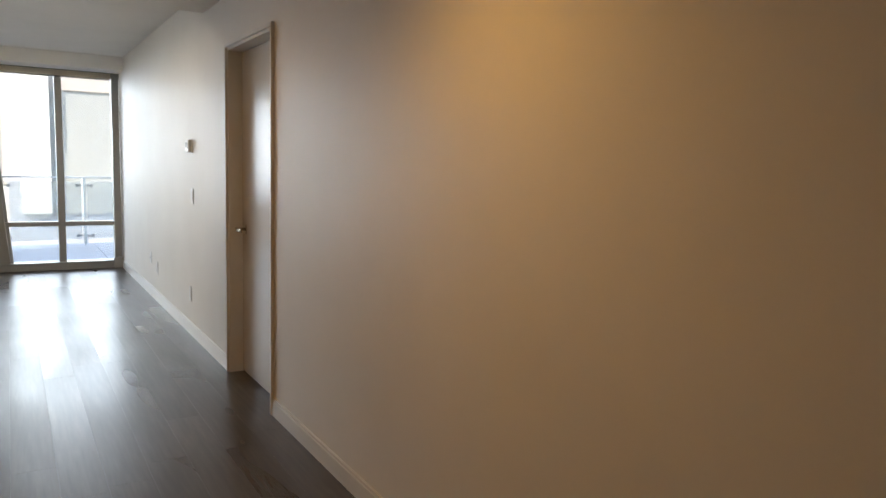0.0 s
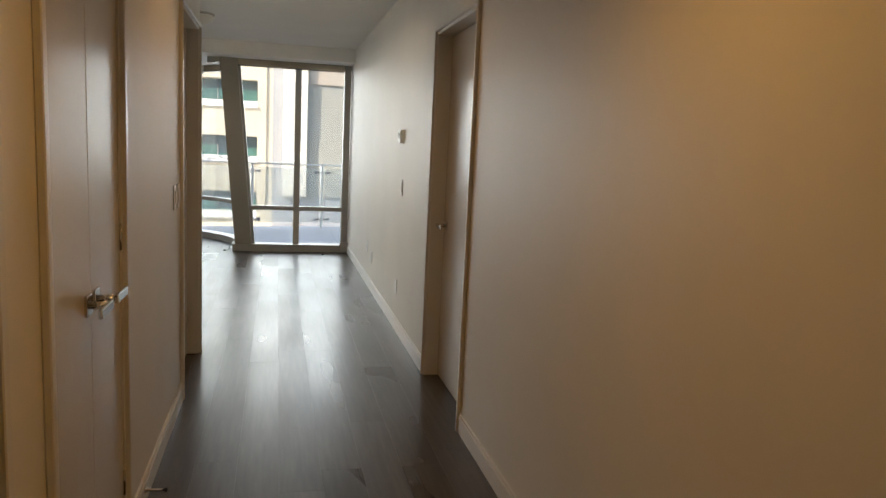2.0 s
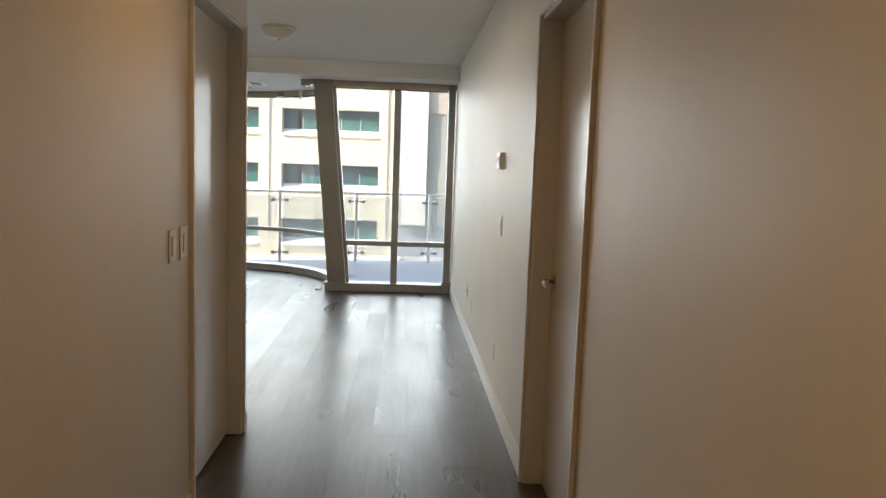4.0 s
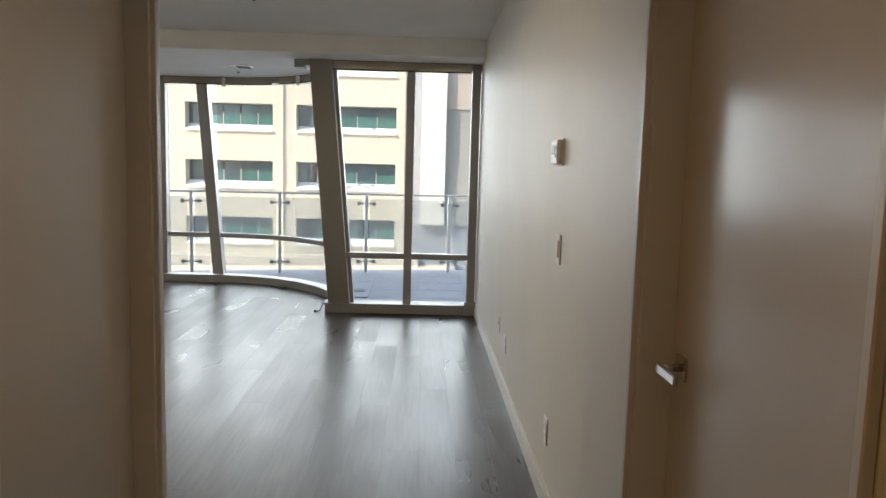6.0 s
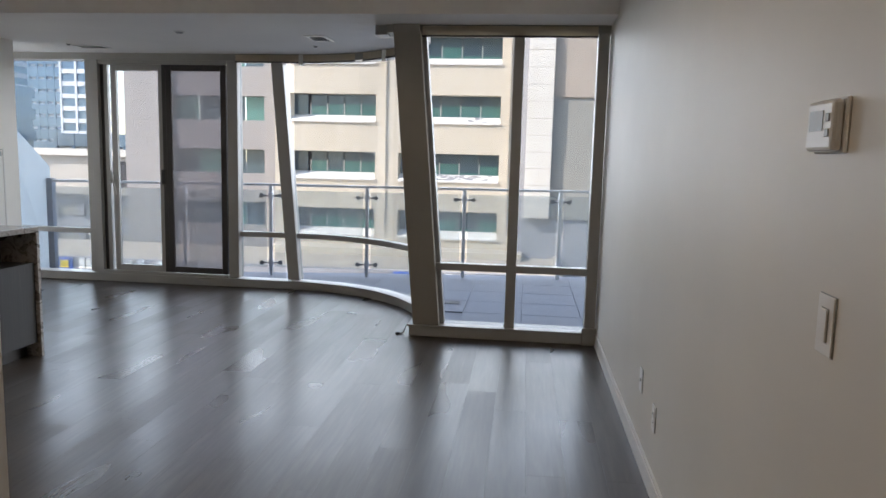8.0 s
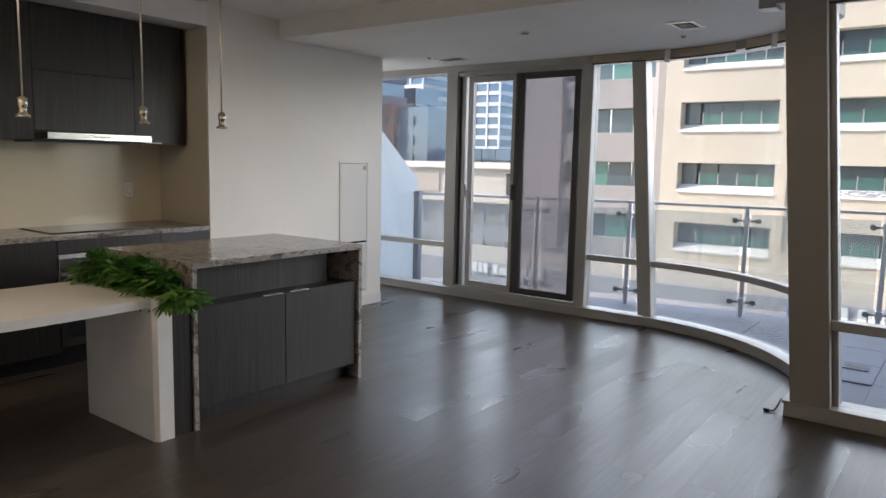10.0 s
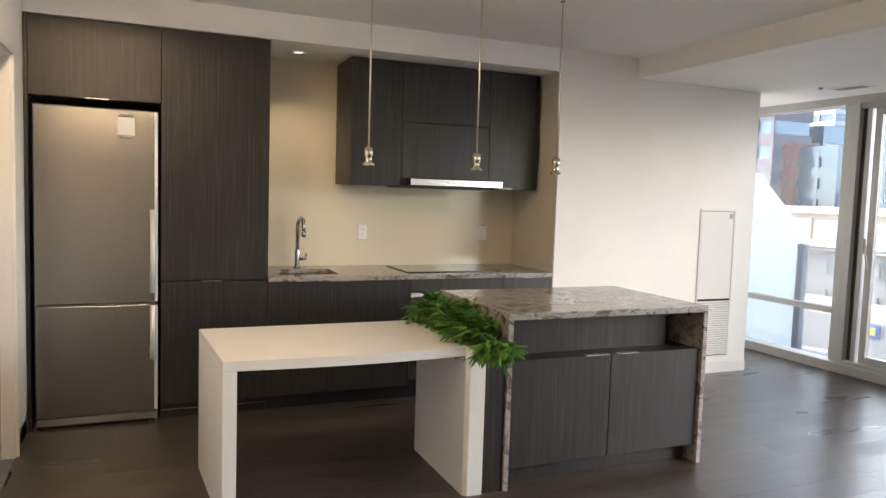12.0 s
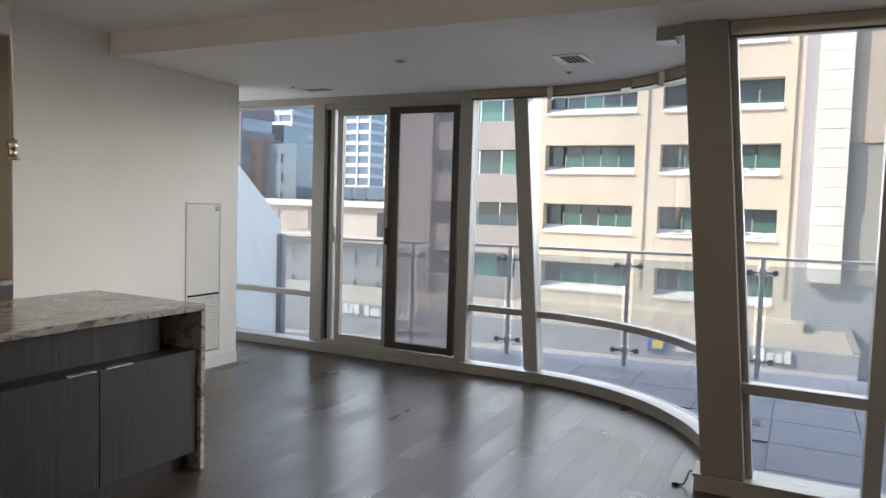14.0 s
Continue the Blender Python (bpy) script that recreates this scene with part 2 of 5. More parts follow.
OGLASS = office_glass("blue_office_glass", (0.045, 0.075, 0.10), (0.08, 0.12, 0.14))
OGREEN = office_glass("green_office_blind_glass", (0.06, 0.17, 0.155), (0.10, 0.24, 0.21))
GLOW = Mat("bulb", (1, 0.9, 0.75), 0.5)
GLOW.set("Emission Color", (1, 0.85, 0.62, 1))
GLOW.set("Emission Strength", 0.25)
GLOW = GLOW.m
EDGE = Mat("bright_aluminium_trim", (0.72, 0.71, 0.69), 0.42, 0.35).m
CLAMPM = Mat("dark_clamp_metal", (0.16, 0.17, 0.20), 0.4, 0.8).m
OPAL = translucent("opal_glass_shade", (0.82, 0.78, 0.70), 0.3, 0.3).m

# ---- mesh helpers ----


def box(x0, y0, z0, x1, y1, z1, r=0.0, seg=1, bm=None):
    b = bmesh.new()
    bmesh.ops.create_cube(b, size=1)
    for v in b.verts:
        v.co = Vector(((x0 + x1) / 2 + v.co.x * (x1 - x0), (y0 + y1) / 2 + v.co.y * (y1 - y0), (z0 + z1) / 2 + v.co.z * (z1 - z0)))
    if r > 0:
        bmesh.ops.bevel(b, geom=b.edges[:], offset=min(r, 0.45 * min(abs(x1 - x0), abs(y1 - y0), abs(z1 - z0))), segments=seg, affect="EDGES", profile=0.5)
    return merge(bm, b) if bm else b


def merge(a, b):
    me = bpy.data.meshes.new("tmp")
    b.to_mesh(me)
    a.from_mesh(me)
    bpy.data.meshes.remove(me)
    b.free()
    return a


def prism(outline, z0, z1, r=0.0):
    """Upright prism over a plan outline, counter-clockwise."""
    b = bmesh.new()
    lo = [b.verts.new((x, y, z0)) for x, y in outline]
    hi = [b.verts.new((x, y, z1)) for x, y in outline]
    n = len(outline)
    b.faces.new(lo[::-1]), b.faces.new(hi)
    for i in range(n):
        b.faces.new((lo[i], lo[(i + 1) % n], hi[(i + 1) % n], hi[i]))
    if r:
        es = [e for e in b.edges if abs(e.verts[0].co.z - e.verts[1].co.z) < 1e-6]
        bmesh.ops.bevel(b, geom=es, offset=r, segments=2, affect="EDGES", profile=0.5)
    return b


def tube(points, r, n=10, cap=True):
    """A round bar along points."""
    b = bmesh.new()
    rings = []
    pts = [Vector(p) for p in points]
    for i, p in enumerate(pts):
        d = (pts[min(i + 1, len(pts) - 1)] - pts[max(i - 1, 0)]).normalized()
        u = d.orthogonal().normalized() if not rings else (last_u - d * last_u.dot(d)).normalized()
        last_u = u
        w = d.cross(u)
        rad = r[i] if isinstance(r, (list, tuple)) else r
        rings.append([b.verts.new(p + (u * math.cos(a) + w * math.sin(a)) * rad) for a in [2 * math.pi * k / n for k in range(n)]])
    for a, c in zip(rings, rings[1:]):
        for k in range(n):
            b.faces.new((a[k], a[(k + 1) % n], c[(k + 1) % n], c[k]))
    if cap:
        b.faces.new(rings[0][::-1]), b.faces.new(rings[-1])
    for f in b.faces:
        f.smooth = len(f.verts) == 4
    return b


def lathe(cx, cy, profile, n=24, bm=None):
    """Turned body round the upright axis at cx, cy; profile of (radius, z), first to last."""
    b = bmesh.new()
    rings = []
    for r, z in profile:
        rings.append([b.verts.new((cx + r * math.cos(2 * math.pi * k / n), cy + r * math.sin(2 * math.pi * k / n), z)) for k in range(n)] if r > 1e-5 else [b.verts.new((cx, cy, z))])
    for a, c in zip(rings, rings[1:]):
        for k in range(n):
            q = [a[k % len(a)], a[(k + 1) % len(a)], c[(k + 1) % len(c)], c[k % len(c)]]
            q = list(dict.fromkeys(q))
            if len(q) > 2:
                f = b.faces.new(q)
                f.smooth = True
    bmesh.ops.recalc_face_normals(b, faces=b.faces[:])
    return merge(bm, b) if bm else b


def sweep(path, w0, w1, z0, z1, r=0.0, closed=False):
    """A rectangular band along a plan path: offsets w0..w1 to the left of the way, heights z0..z1."""
    b = bmesh.new()
    pts = [Vector((x, y, 0)) for x, y in path]
    rows = []
    for i, p in enumerate(pts):
        d1 = (pts[i] - pts[i - 1]).normalized() if i else (pts[1] - pts[0]).normalized()
        d2 = (pts[i + 1] - pts[i]).normalized() if i < len(pts) - 1 else d1
        d = (d1 + d2).normalized()
        nrm = Vector((-d.y, d.x, 0)) / max(0.5, d.dot(d1))
        rows.append([b.verts.new((p.x + nrm.x * w, p.y + nrm.y * w, z)) for w, z in ((w0, z0), (w1, z0), (w1, z1), (w0, z1))])
    for a, c in zip(rows, rows[1:]):
        for k in range(4):
            b.faces.new((a[k], a[(k + 1) % 4], c[(k + 1) % 4], c[k]))
    b.faces.new(rows[0]), b.faces.new(rows[-1][::-1])
    bmesh.ops.recalc_face_normals(b, faces=b.faces[:])
    if r:
        es = [e for e in b.edges if e.calc_face_angle(0) > 0.9]
        bmesh.ops.bevel(b, geom=es, offset=r, segments=1, affect="EDGES")
    return b


def lean(b, z0, z1, dx):
    for v in b.verts:
        v.co.x += dx * (v.co.z - z0) / (z1 - z0)
    return b


def hole_wall(axis, c0, c1, a0, a1, z0, z1, holes):
    """A wall slab with rectangular openings. axis 'x': thickness c0..c1 in x, runs a0..a1 in y; 'y' the other way."""
    b = bmesh.new()

    def put(s0, s1, h0, h1):
        if s1 - s0 > 1e-4 and h1 - h0 > 1e-4:
            if axis == "x":
                box(c0, s0, h0, c1, s1, h1, bm=b)
            else:
                box(s0, c0, h0, s1, c1, h1, bm=b)
    at = a0
    for h0, h1, b0, t0 in sorted(holes):
        put(at, h0, z0, z1)
        put(h0, h1, z0, b0)
        put(h0, h1, t0, z1)
        at = h1
    put(at, a1, z0, z1)
    return b


def mesh_ob(name, bm, mat, origin=(0, 0, 0)):
    me = bpy.data.meshes.new(name)
    o = Vector(origin)
    for v in bm.verts:
        v.co -= o
    bm.to_mesh(me)
    bm.free()
    for m in (mat if isinstance(mat, (list, tuple)) else [mat]):
        me.materials.append(m)
    return new(name, me)


def structure(name, bm, mat, label="", cat=""):
    return tagged(mesh_ob(name, bm, mat), label, cat, kind="structure")


def world_of(ob):
    v = Vector((0, 0, 0))
    while ob:
        v += ob.location
        ob = ob.parent
    return v


def part(name, bm, mat, parent, label=""):
    o = world_of(parent)
    ob = mesh_ob(name, bm, mat, o)
    ob.parent = parent
    return tagged(ob, label)


def thing(name, place, label, cat, group="", kind=""):
    ob = new(name)
    ob.empty_display_size = 0.1
    ob.location = place
    return tagged(ob, label, cat, group, kind)


def clear(ob):
    ob.visible_shadow = False
    return ob


# ---- plan, in metres: x to the east wall (0), y to the straight window (0), z up ----
HALL_W, HALL_END, BACK = -1.46, -4.60, -11.6
CEIL_HI, CEIL_LO, BEAM_Y = 2.665, 2.50, -0.355
XK, NICHE, WALL_END = -5.65, -6.35, 0.98
CX, CY, RAD = -3.10, 0.10, 1.66      # centre and inner radius of the round window's sill
FLAT_Y = CY + RAD                    # front of the sill of the flat part
LEFT_X = -7.4
BY = -4.72         # face of the back wall


def arc(r, a0, a1, n):
    return [(CX + r * math.sin(radians(a0 + (a1 - a0) * i / n)), CY + r * math.cos(radians(a0 + (a1 - a0) * i / n))) for i in range(n + 1)]


CURVE = [(LEFT_X, FLAT_Y)] + [(CX - 0.25, FLAT_Y)] + arc(RAD, 0, 92, 22)

# hall and rooms
wall_e = structure("wall_east", hole_wall("x", 0, 0.14, BACK, 0.0, 0, 2.8, [(-6.22, -5.28, 0, 2.17)]), WALL, "long cream painted wall beside the hall and living room", "wall")
structure("wall_east_jut", box(0, 0, 0, 0.14, 0.35, 2.8), WALL, "end of the cream painted wall beside the window", "wall")
wall_w = structure("wall_west", hole_wall("x", HALL_W - 0.12, HALL_W, BACK, HALL_END, 0, 2.8, [(-9.06, -8.26, 0, 2.17), (-7.94, -7.12, 0, 2.17), (-5.61, -4.69, 0, 2.17)]), WALL, "cream painted hall wall with closet doors", "wall")
structure("wall_hall_end", box(HALL_W - 0.12, BACK - 0.14, 0, 0.14, BACK, 2.8), WALL, "plain cream wall that closes the hall", "wall")
structure("wall_behind_closets", box(HALL_W - 0.95, BACK - 0.14, 0, HALL_W - 0.80, BY - 0.14, 2.8), WALL)
structure("wall_back", hole_wall("y", BY - 0.14, BY, NICHE - 0.1, HALL_W - 0.12, 0, 2.8, [(-5.22, -4.36, 0, 2.17)]), WALL, "cream painted back wall of the kitchen", "wall")
structure("wall_kitchen", box(XK - 0.14, -1.08, 0, XK, WALL_END, CEIL_HI), WALL, "plain warm white wall beside the kitchen niche", "wall")
structure("wall_niche_back", box(NICHE - 0.14, BY, 0, NICHE, -1.08, 2.6), WALL, "cream wall at the back of the kitchen niche", "wall")
structure("wall_niche_side", box(NICHE - 0.14, -1.08, 0, XK - 0.14, -0.94, 2.6), WALL, "cream side wall of the kitchen niche", "wall")
structure("wall_alcove", box(LEFT_X - 0.3, WALL_END - 0.14, 0, XK - 0.14, WALL_END, 2.6), WALL)
structure("wall_alcove_end", box(LEFT_X - 0.14, WALL_END, 0, LEFT_X, FLAT_Y + 0.2, 2.6), WALL)
structure("ceiling_hall", box(HALL_W - 0.9, BACK, 2.50, 0.0, HALL_END, 2.8), CEIL, "flat off-white hall ceiling", "ceiling")
structure("ceiling_living", prism([(XK, BY), (HALL_W - 0.12, BY), (HALL_W - 0.12, HALL_END), (0, HALL_END), (0, BEAM_Y), (XK, BEAM_Y)], CEIL_HI, 2.8), CEIL, "flat off-white living room ceiling", "ceiling")
structure("ceiling_niche", box(NICHE, BY, 2.49, XK, -1.08, 2.8), [CEIL], "dropped ceiling over the kitchen niche", "ceiling")
low = [(LEFT_X - 0.1, BEAM_Y), (0, BEAM_Y), (0, 0.16), (-1.55, 0.16)] + arc(RAD + 0.16, 60, 0, 20) + [(LEFT_X - 0.1, FLAT_Y + 0.16)]
structure("ceiling_low", prism(low, CEIL_LO, 2.8), CEIL, "lowered off-white ceiling along the windows", "ceiling")

# floor with its planks later in the file
floor_o = [(HALL_W - 0.1, BACK), (0, BACK), (0, 0.12), (CX + RAD + 0.05, 0.12)] + arc(RAD + 0.05, 88, 0, 20) + [(LEFT_X, FLAT_Y + 0.05), (LEFT_X, WALL_END), (XK, WALL_END), (XK, -1.0), (NICHE, -1.0), (NICHE, BY), (HALL_W - 0.1, BY)]
floor = structure("floor", prism(floor_o, -0.12, -0.012), SUBFLOOR, "dark grey-brown wide plank oak floor", "floor")


for x0_, x1_, y0_, y1_ in ((0.0, 0.14, -6.22, -5.28), (HALL_W - 0.12, HALL_W - 0.024, -5.61, BY - 0.01)):
    structure("threshold", box(x0_, y0_, -0.12, x1_ + 0.001, y1_, -0.003), PLANK)
structure("floor_behind_doors", box(HALL_W - 0.9, BACK, -0.12, HALL_W - 0.101, BY - 0.01, -0.006), SUBFLOOR)
structure("wall_behind_door", box(0.20, -6.6, -0.1, 0.3, -4.9, 2.8), WALL)


# ---- trim ----
def skirting(path, name="baseboard"):
    b = sweep(path, 0.0, 0.013, 0.0, 0.085)
    merge(b, sweep(path, 0.0, 0.009, 0.085, 0.100))
    return structure(name, b, TRIM, "white painted baseboard along the wall foot", "baseboard")


skirting([(0, BACK), (0, -6.243)])
skirting([(0, -5.26), (0, -0.02)])
skirting([(HALL_W, -4.667), (HALL_W, HALL_END - 0.001)][::-1])
skirting([(HALL_W, -5.633), (HALL_W, -7.084)])
skirting([(HALL_W, -7.976), (HALL_W, -8.224)])
skirting([(HALL_W, -9.096), (HALL_W, BACK)])
skirting([(HALL_W - 0.12, BY), (-4.335, BY)])
skirting([(-5.245, BY), (XK + 0.01, BY)])
skirting([(XK, WALL_END), (XK, -1.08)])


def casing(axis, face, side, a0, a1, top, depth, name, w=0.022):
    """A doorway's casing on the room side and its jamb lining. side: +1 when the room lies on the plus side of the face."""
    b = bmesh.new()
    t = 0.02

    def put(s0, s1, z0, z1, c0, c1, r=0.003):
        c0, c1 = min(c0, c1), max(c0, c1)
        if axis == "x":
            box(c0, s0, z0, c1, s1, z1, r, bm=b)
        else:
            box(s0, c0, z0, s1, c1, z1, r, bm=b)
    put(a0 - w, a0, 0, top + w, face, face + side * t)
    put(a1, a1 + w, 0, top + w, face, face + side * t)
    put(a0, a1, top, top + w, face, face + side * t)
    back = face - side * depth
    put(a0 - 0.002, a0 + 0.018, 0, top, back, face + side * 0.004, 0.001)
    put(a1 - 0.018, a1 + 0.002, 0, top, back, face + side * 0.004, 0.001)
    put(a0 + 0.018, a1 - 0.018, top - 0.018, top + 0.002, back, face + side * 0.004, 0.001)
    return structure(name, b, TRIM, "cream painted door casing and jamb", "door frame")


def lever(parent, face, side, y, z, way):
    """A square lever on a round rose."""
    h = part("lever_handle", box(min(face, face + side * 0.010), y - 0.03, z - 0.03, max(face, face + side * 0.010), y + 0.03, z + 0.03, 0.002), CHROME, parent, "polished nickel lever door handle")
    part("neck", tube([(face + side * 0.009, y, z), (face + side * 0.062, y, z)], 0.0105, 12), CHROME, h)
    part("blade", box(min(face + side * 0.055, face + side * 0.068), min(y - way * 0.014, y + way * 0.12), z - 0.013, max(face + side * 0.055, face + side * 0.068), max(y - way * 0.014, y + way * 0.12), z + 0.013, 0.003), CHROME, h)
    return h


def door_leaf(name, axis, c0, c1, a0, a1, top, label):
    d = thing(name, ((c0 + c1) / 2, (a0 + a1) / 2, 0) if axis == "x" else ((a0 + a1) / 2, (c0 + c1) / 2, 0), label, "door")
    g = box(c0, a0, 0.008, c1, a1, top, 0.002) if axis == "x" else box(a0, c0, 0.008, a1, c1, top, 0.002)
    part("panel", g, DOORP, d)
    return d


casing("x", 0.0, -1, -6.22, -5.28, 2.17, 0.14, "trim_door_east")
d = door_leaf("hall_door", "x", 0.085, 0.125, -6.20, -5.30, 2.148, "closed flat cream painted door with a nickel lever in the hall")
lever(d, 0.085, -1, -5.375, 0.99, -1)
for z in (0.25, 1.05, 1.9):
    part("hinge", tube([(0.083, -6.198, z - 0.045), (0.083, -6.198, z + 0.045)], 0.006, 8), CHROME, d)
casing("x", HALL_W, 1, -5.61, -4.69, 2.17, 0.12, "trim_door_west")
d = door_leaf("bathroom_door", "x", HALL_W - 0.112, HALL_W - 0.072, -5.59, -4.71, 2.148, "closed flat cream painted door at the end of the hall")
for i, (a0, a1) in enumerate(((-9.06, -8.26), (-7.94, -7.12))):
    casing("x", HALL_W, 1, a0, a1, 2.17, 0.12, "trim_closet", 0.034)
    mid = (a0 + a1) / 2
    for s in (-1, 1):
        y0, y1 = (a0 + 0.02, mid - 0.0015) if s < 0 else (mid + 0.0015, a1 - 0.02)
        d = door_leaf("closet_door", "x", HALL_W - 0.042, HALL_W - 0.002, y0, y1, 2.148, "closed flat cream painted closet door leaf with a lever handle")
        tagged(d, group="closet doors in the hall")
        lever(d, HALL_W - 0.002, 1, mid + s * 0.045, 0.985, s)
        for z in (0.25, 1.12, 1.95):
            part("hinge", tube([(HALL_W, (y0 if s < 0 else y1), z - 0.045), (HALL_W, (y0 if s < 0 else y1), z + 0.045)], 0.006, 8), CHROME, d)
casing("y", BY, 1, -5.22, -4.36, 2.17, 0.13, "trim_door_back")
door_leaf("bedroom_door", "y", BY - 0.10, BY - 0.06, -5.20, -4.38, 2.148, "closed flat cream painted door beside the kitchen")

# ---- window wall ----
GLZ = 0.10      # glass line beyond the sill's front
COL_DX = -0.205


def pane(name, bm, mat=None):
    o = part(name, bm, mat or GLASS, wall_of_glass)
    return clear(o)


def meet_column(b):
    """Cut away what would stick out past the middle of the leaning column."""
    n = Vector((2.4, 0, -COL_DX)).normalized()
    bmesh.ops.bisect_plane(b, geom=b.verts[:] + b.edges[:] + b.faces[:], plane_co=(-1.375, 0.12, 0.1), plane_no=n, clear_outer=True)
    rim = [e for e in b.edges if e.is_boundary]
    if rim:
        bmesh.ops.contextual_create(b, geom=rim)
    return b


wall_of_glass = tagged(structure("window_1", sweep(CURVE, 0.0, 0.20, 0.0, 0.075, 0.004), FRAME, "curved floor-to-ceiling window wall with beige frames", "window"))
# the path runs left to right, its left side is outdoors


def wpart(name, bm, mat=FRAME, label=""):
    return part(name, bm, mat, wall_of_glass, label)


wpart("window_sill", sweep(CURVE, -0.008, 0.17, 0.075, 0.09, 0.003))
wpart("window_head", meet_column(sweep(CURVE, 0.0, 0.20, 2.43, 2.505)))
wpart("transom", meet_column(sweep([(-3.70, FLAT_Y)] + CURVE[1:], 0.055, 0.14, 0.555, 0.61, 0.003)))
wpart("transom", sweep([(LEFT_X, FLAT_Y), (-5.43, FLAT_Y)], 0.055, 0.14, 0.525, 0.58, 0.003))
wpart("mullion", box(-3.813, FLAT_Y + 0.02, 0.1, -3.70, FLAT_Y + 0.16, 2.43, 0.004))
wpart("mullion", box(-5.43, FLAT_Y + 0.02, 0.1, -5.362, FLAT_Y + 0.16, 2.45, 0.004))
wpart("leaning_mullion", lean(box(-3.145, FLAT_Y + 0.02, 0.1, -3.015, FLAT_Y + 0.17, 2.43, 0.004), 0.1, 2.43, -0.185))
GC = [(x, y) for x, y in CURVE if x >= CX - 0.1]
for z0, z1 in ((0.10, 0.555), (0.61, 2.43)):
    pane("pane", meet_column(sweep(GC, 0.095, 0.101, z0, z1)))
    pane("pane", box(-3.70, FLAT_Y + 0.095, z0, -3.2, FLAT_Y + 0.101, z1))
for z0, z1 in ((0.10, 0.525), (0.58, 2.43)):
    pane("pane", box(LEFT_X, FLAT_Y + 0.095, z0, -5.43, FLAT_Y + 0.101, z1))

# sliding door with an insect screen
slider = thing("sliding_balcony_door", (-4.66, FLAT_Y + 0.05, 0.1), "closed sliding glass balcony door with a beige leaf and a dark screened leaf", "balcony door")
y0 = FLAT_Y + 0.03


def leaf_frame(name, x0, x1, ya, yb, z0, z1, w, mat, glass, label):
    b = box(x0, ya, z0, x0 + w, yb, z1, 0.003)
    box(x1 - w, ya, z0, x1, yb, z1, 0.003, bm=b)
    box(x0 + w, ya, z0, x1 - w, yb, z0 + w, 0.003, bm=b)
    box(x0 + w, ya, z1 - w, x1 - w, yb, z1, 0.003, bm=b)
    f = part(name, b, mat, slider, label)
    clear(part("pane", box(x0 + w, (ya + yb) / 2 - 0.003, z0 + w, x1 - w, (ya + yb) / 2 + 0.003, z1 - w), glass, f))
    if glass is SCREEN:
        clear(part("glazing", box(x0 + w, (ya + yb) / 2 + 0.02, z0 + w, x1 - w, (ya + yb) / 2 + 0.025, z1 - w), GLASS, f))
    return f


b = box(-5.36, FLAT_Y + 0.005, 0.09, -5.275, FLAT_Y + 0.16, 2.43, 0.003)
box(-5.275, FLAT_Y + 0.02, 2.385, -3.815, FLAT_Y + 0.16, 2.43, 0.003, bm=b)
box(-5.275, FLAT_Y + 0.005, 0.09, -3.815, FLAT_Y + 0.16, 0.125, 0.003, bm=b)
part("frame", b, FRAME, slider)
part("jamb_track", box(-5.274, FLAT_Y + 0.06, 0.126, -5.235, FLAT_Y + 0.11, 2.384), FRAME_DARK, slider, "dark vertical door track")
part("jamb_strip", box(-5.233, FLAT_Y + 0.05, 0.126, -5.188, FLAT_Y + 0.10, 2.384, 0.002), FRAME, slider)
leaf_frame("door_leaf", -5.155, -4.543, y0 + 0.02, y0 + 0.065, 0.127, 2.383, 0.064, FRAME, GLASS, "beige framed sliding glass leaf")
leaf_frame("screen_leaf", -4.50, -3.822, y0 - 0.02, y0 + 0.018, 0.13, 2.383, 0.064, FRAME_DARK, SCREEN, "dark bronze framed leaf with grey insect screen")
part("meeting_stile", box(-4.545, y0 - 0.018, 0.13, -4.502, y0 + 0.016, 2.383, 0.002), FRAME_DARK, slider, "dark meeting stile between the two leaves")
part("latch", box(-4.565, y0 - 0.035, 1.10, -4.525, y0 - 0.018, 1.26, 0.006), BLACK, slider, "black plastic door latch")
part("pull_handle", tube([(-5.17, y0 + 0.045, 1.17), (-5.145, y0 - 0.01, 1.14), (-5.10, y0 - 0.02, 0.97)], 0.009, 8), FRAME, slider, "beige crank door handle")
part("keeper", box(-5.19, y0 + 0.0, 1.10, -5.165, y0 + 0.03, 1.24, 0.004), FRAME, slider)

# straight window by the east wall
w2 = structure("window_2", box(-1.52, 0.03, 0.0, 0.0, 0.26, 0.085, 0.004), FRAME, "tall straight window with beige frames beside the east wall", "window")


def w2part(name, bm, mat=FRAME, label=""):
    return part(name, bm, mat, w2, label)


w2part("window_sill", box(-1.53, 0.012, 0.085, 0.0, 0.24, 0.10, 0.003))
w2part("window_head", box(-1.75, 0.06, 2.44, 0.0, 0.26, 2.505))
w2part("transom", box(-1.36, 0.06, 0.555, -0.09, 0.15, 0.612, 0.003))
w2part("mullion", box(-0.737, 0.055, 0.1, -0.657, 0.17, 2.44, 0.003))
w2part("mullion", box(-0.095, 0.04, 0.0, -0.012, 0.17, 2.44, 0.003))
w2part("mullion_foot", box(-0.115, 0.0, 0.0, -0.0, 0.04, 0.14, 0.006))
w2part("column_trim", lean(box(-1.27, 0.10, 0.1, -1.235, 0.2, 2.44, 0.003), 0.1, 2.5, COL_DX))
for x0, x1 in ((-0.657, -0.095),):
    for z0, z1 in ((0.1, 0.555), (0.612, 2.44)):
        clear(w2part("pane", box(x0, 0.11, z0, x1, 0.116, z1), GLASS))
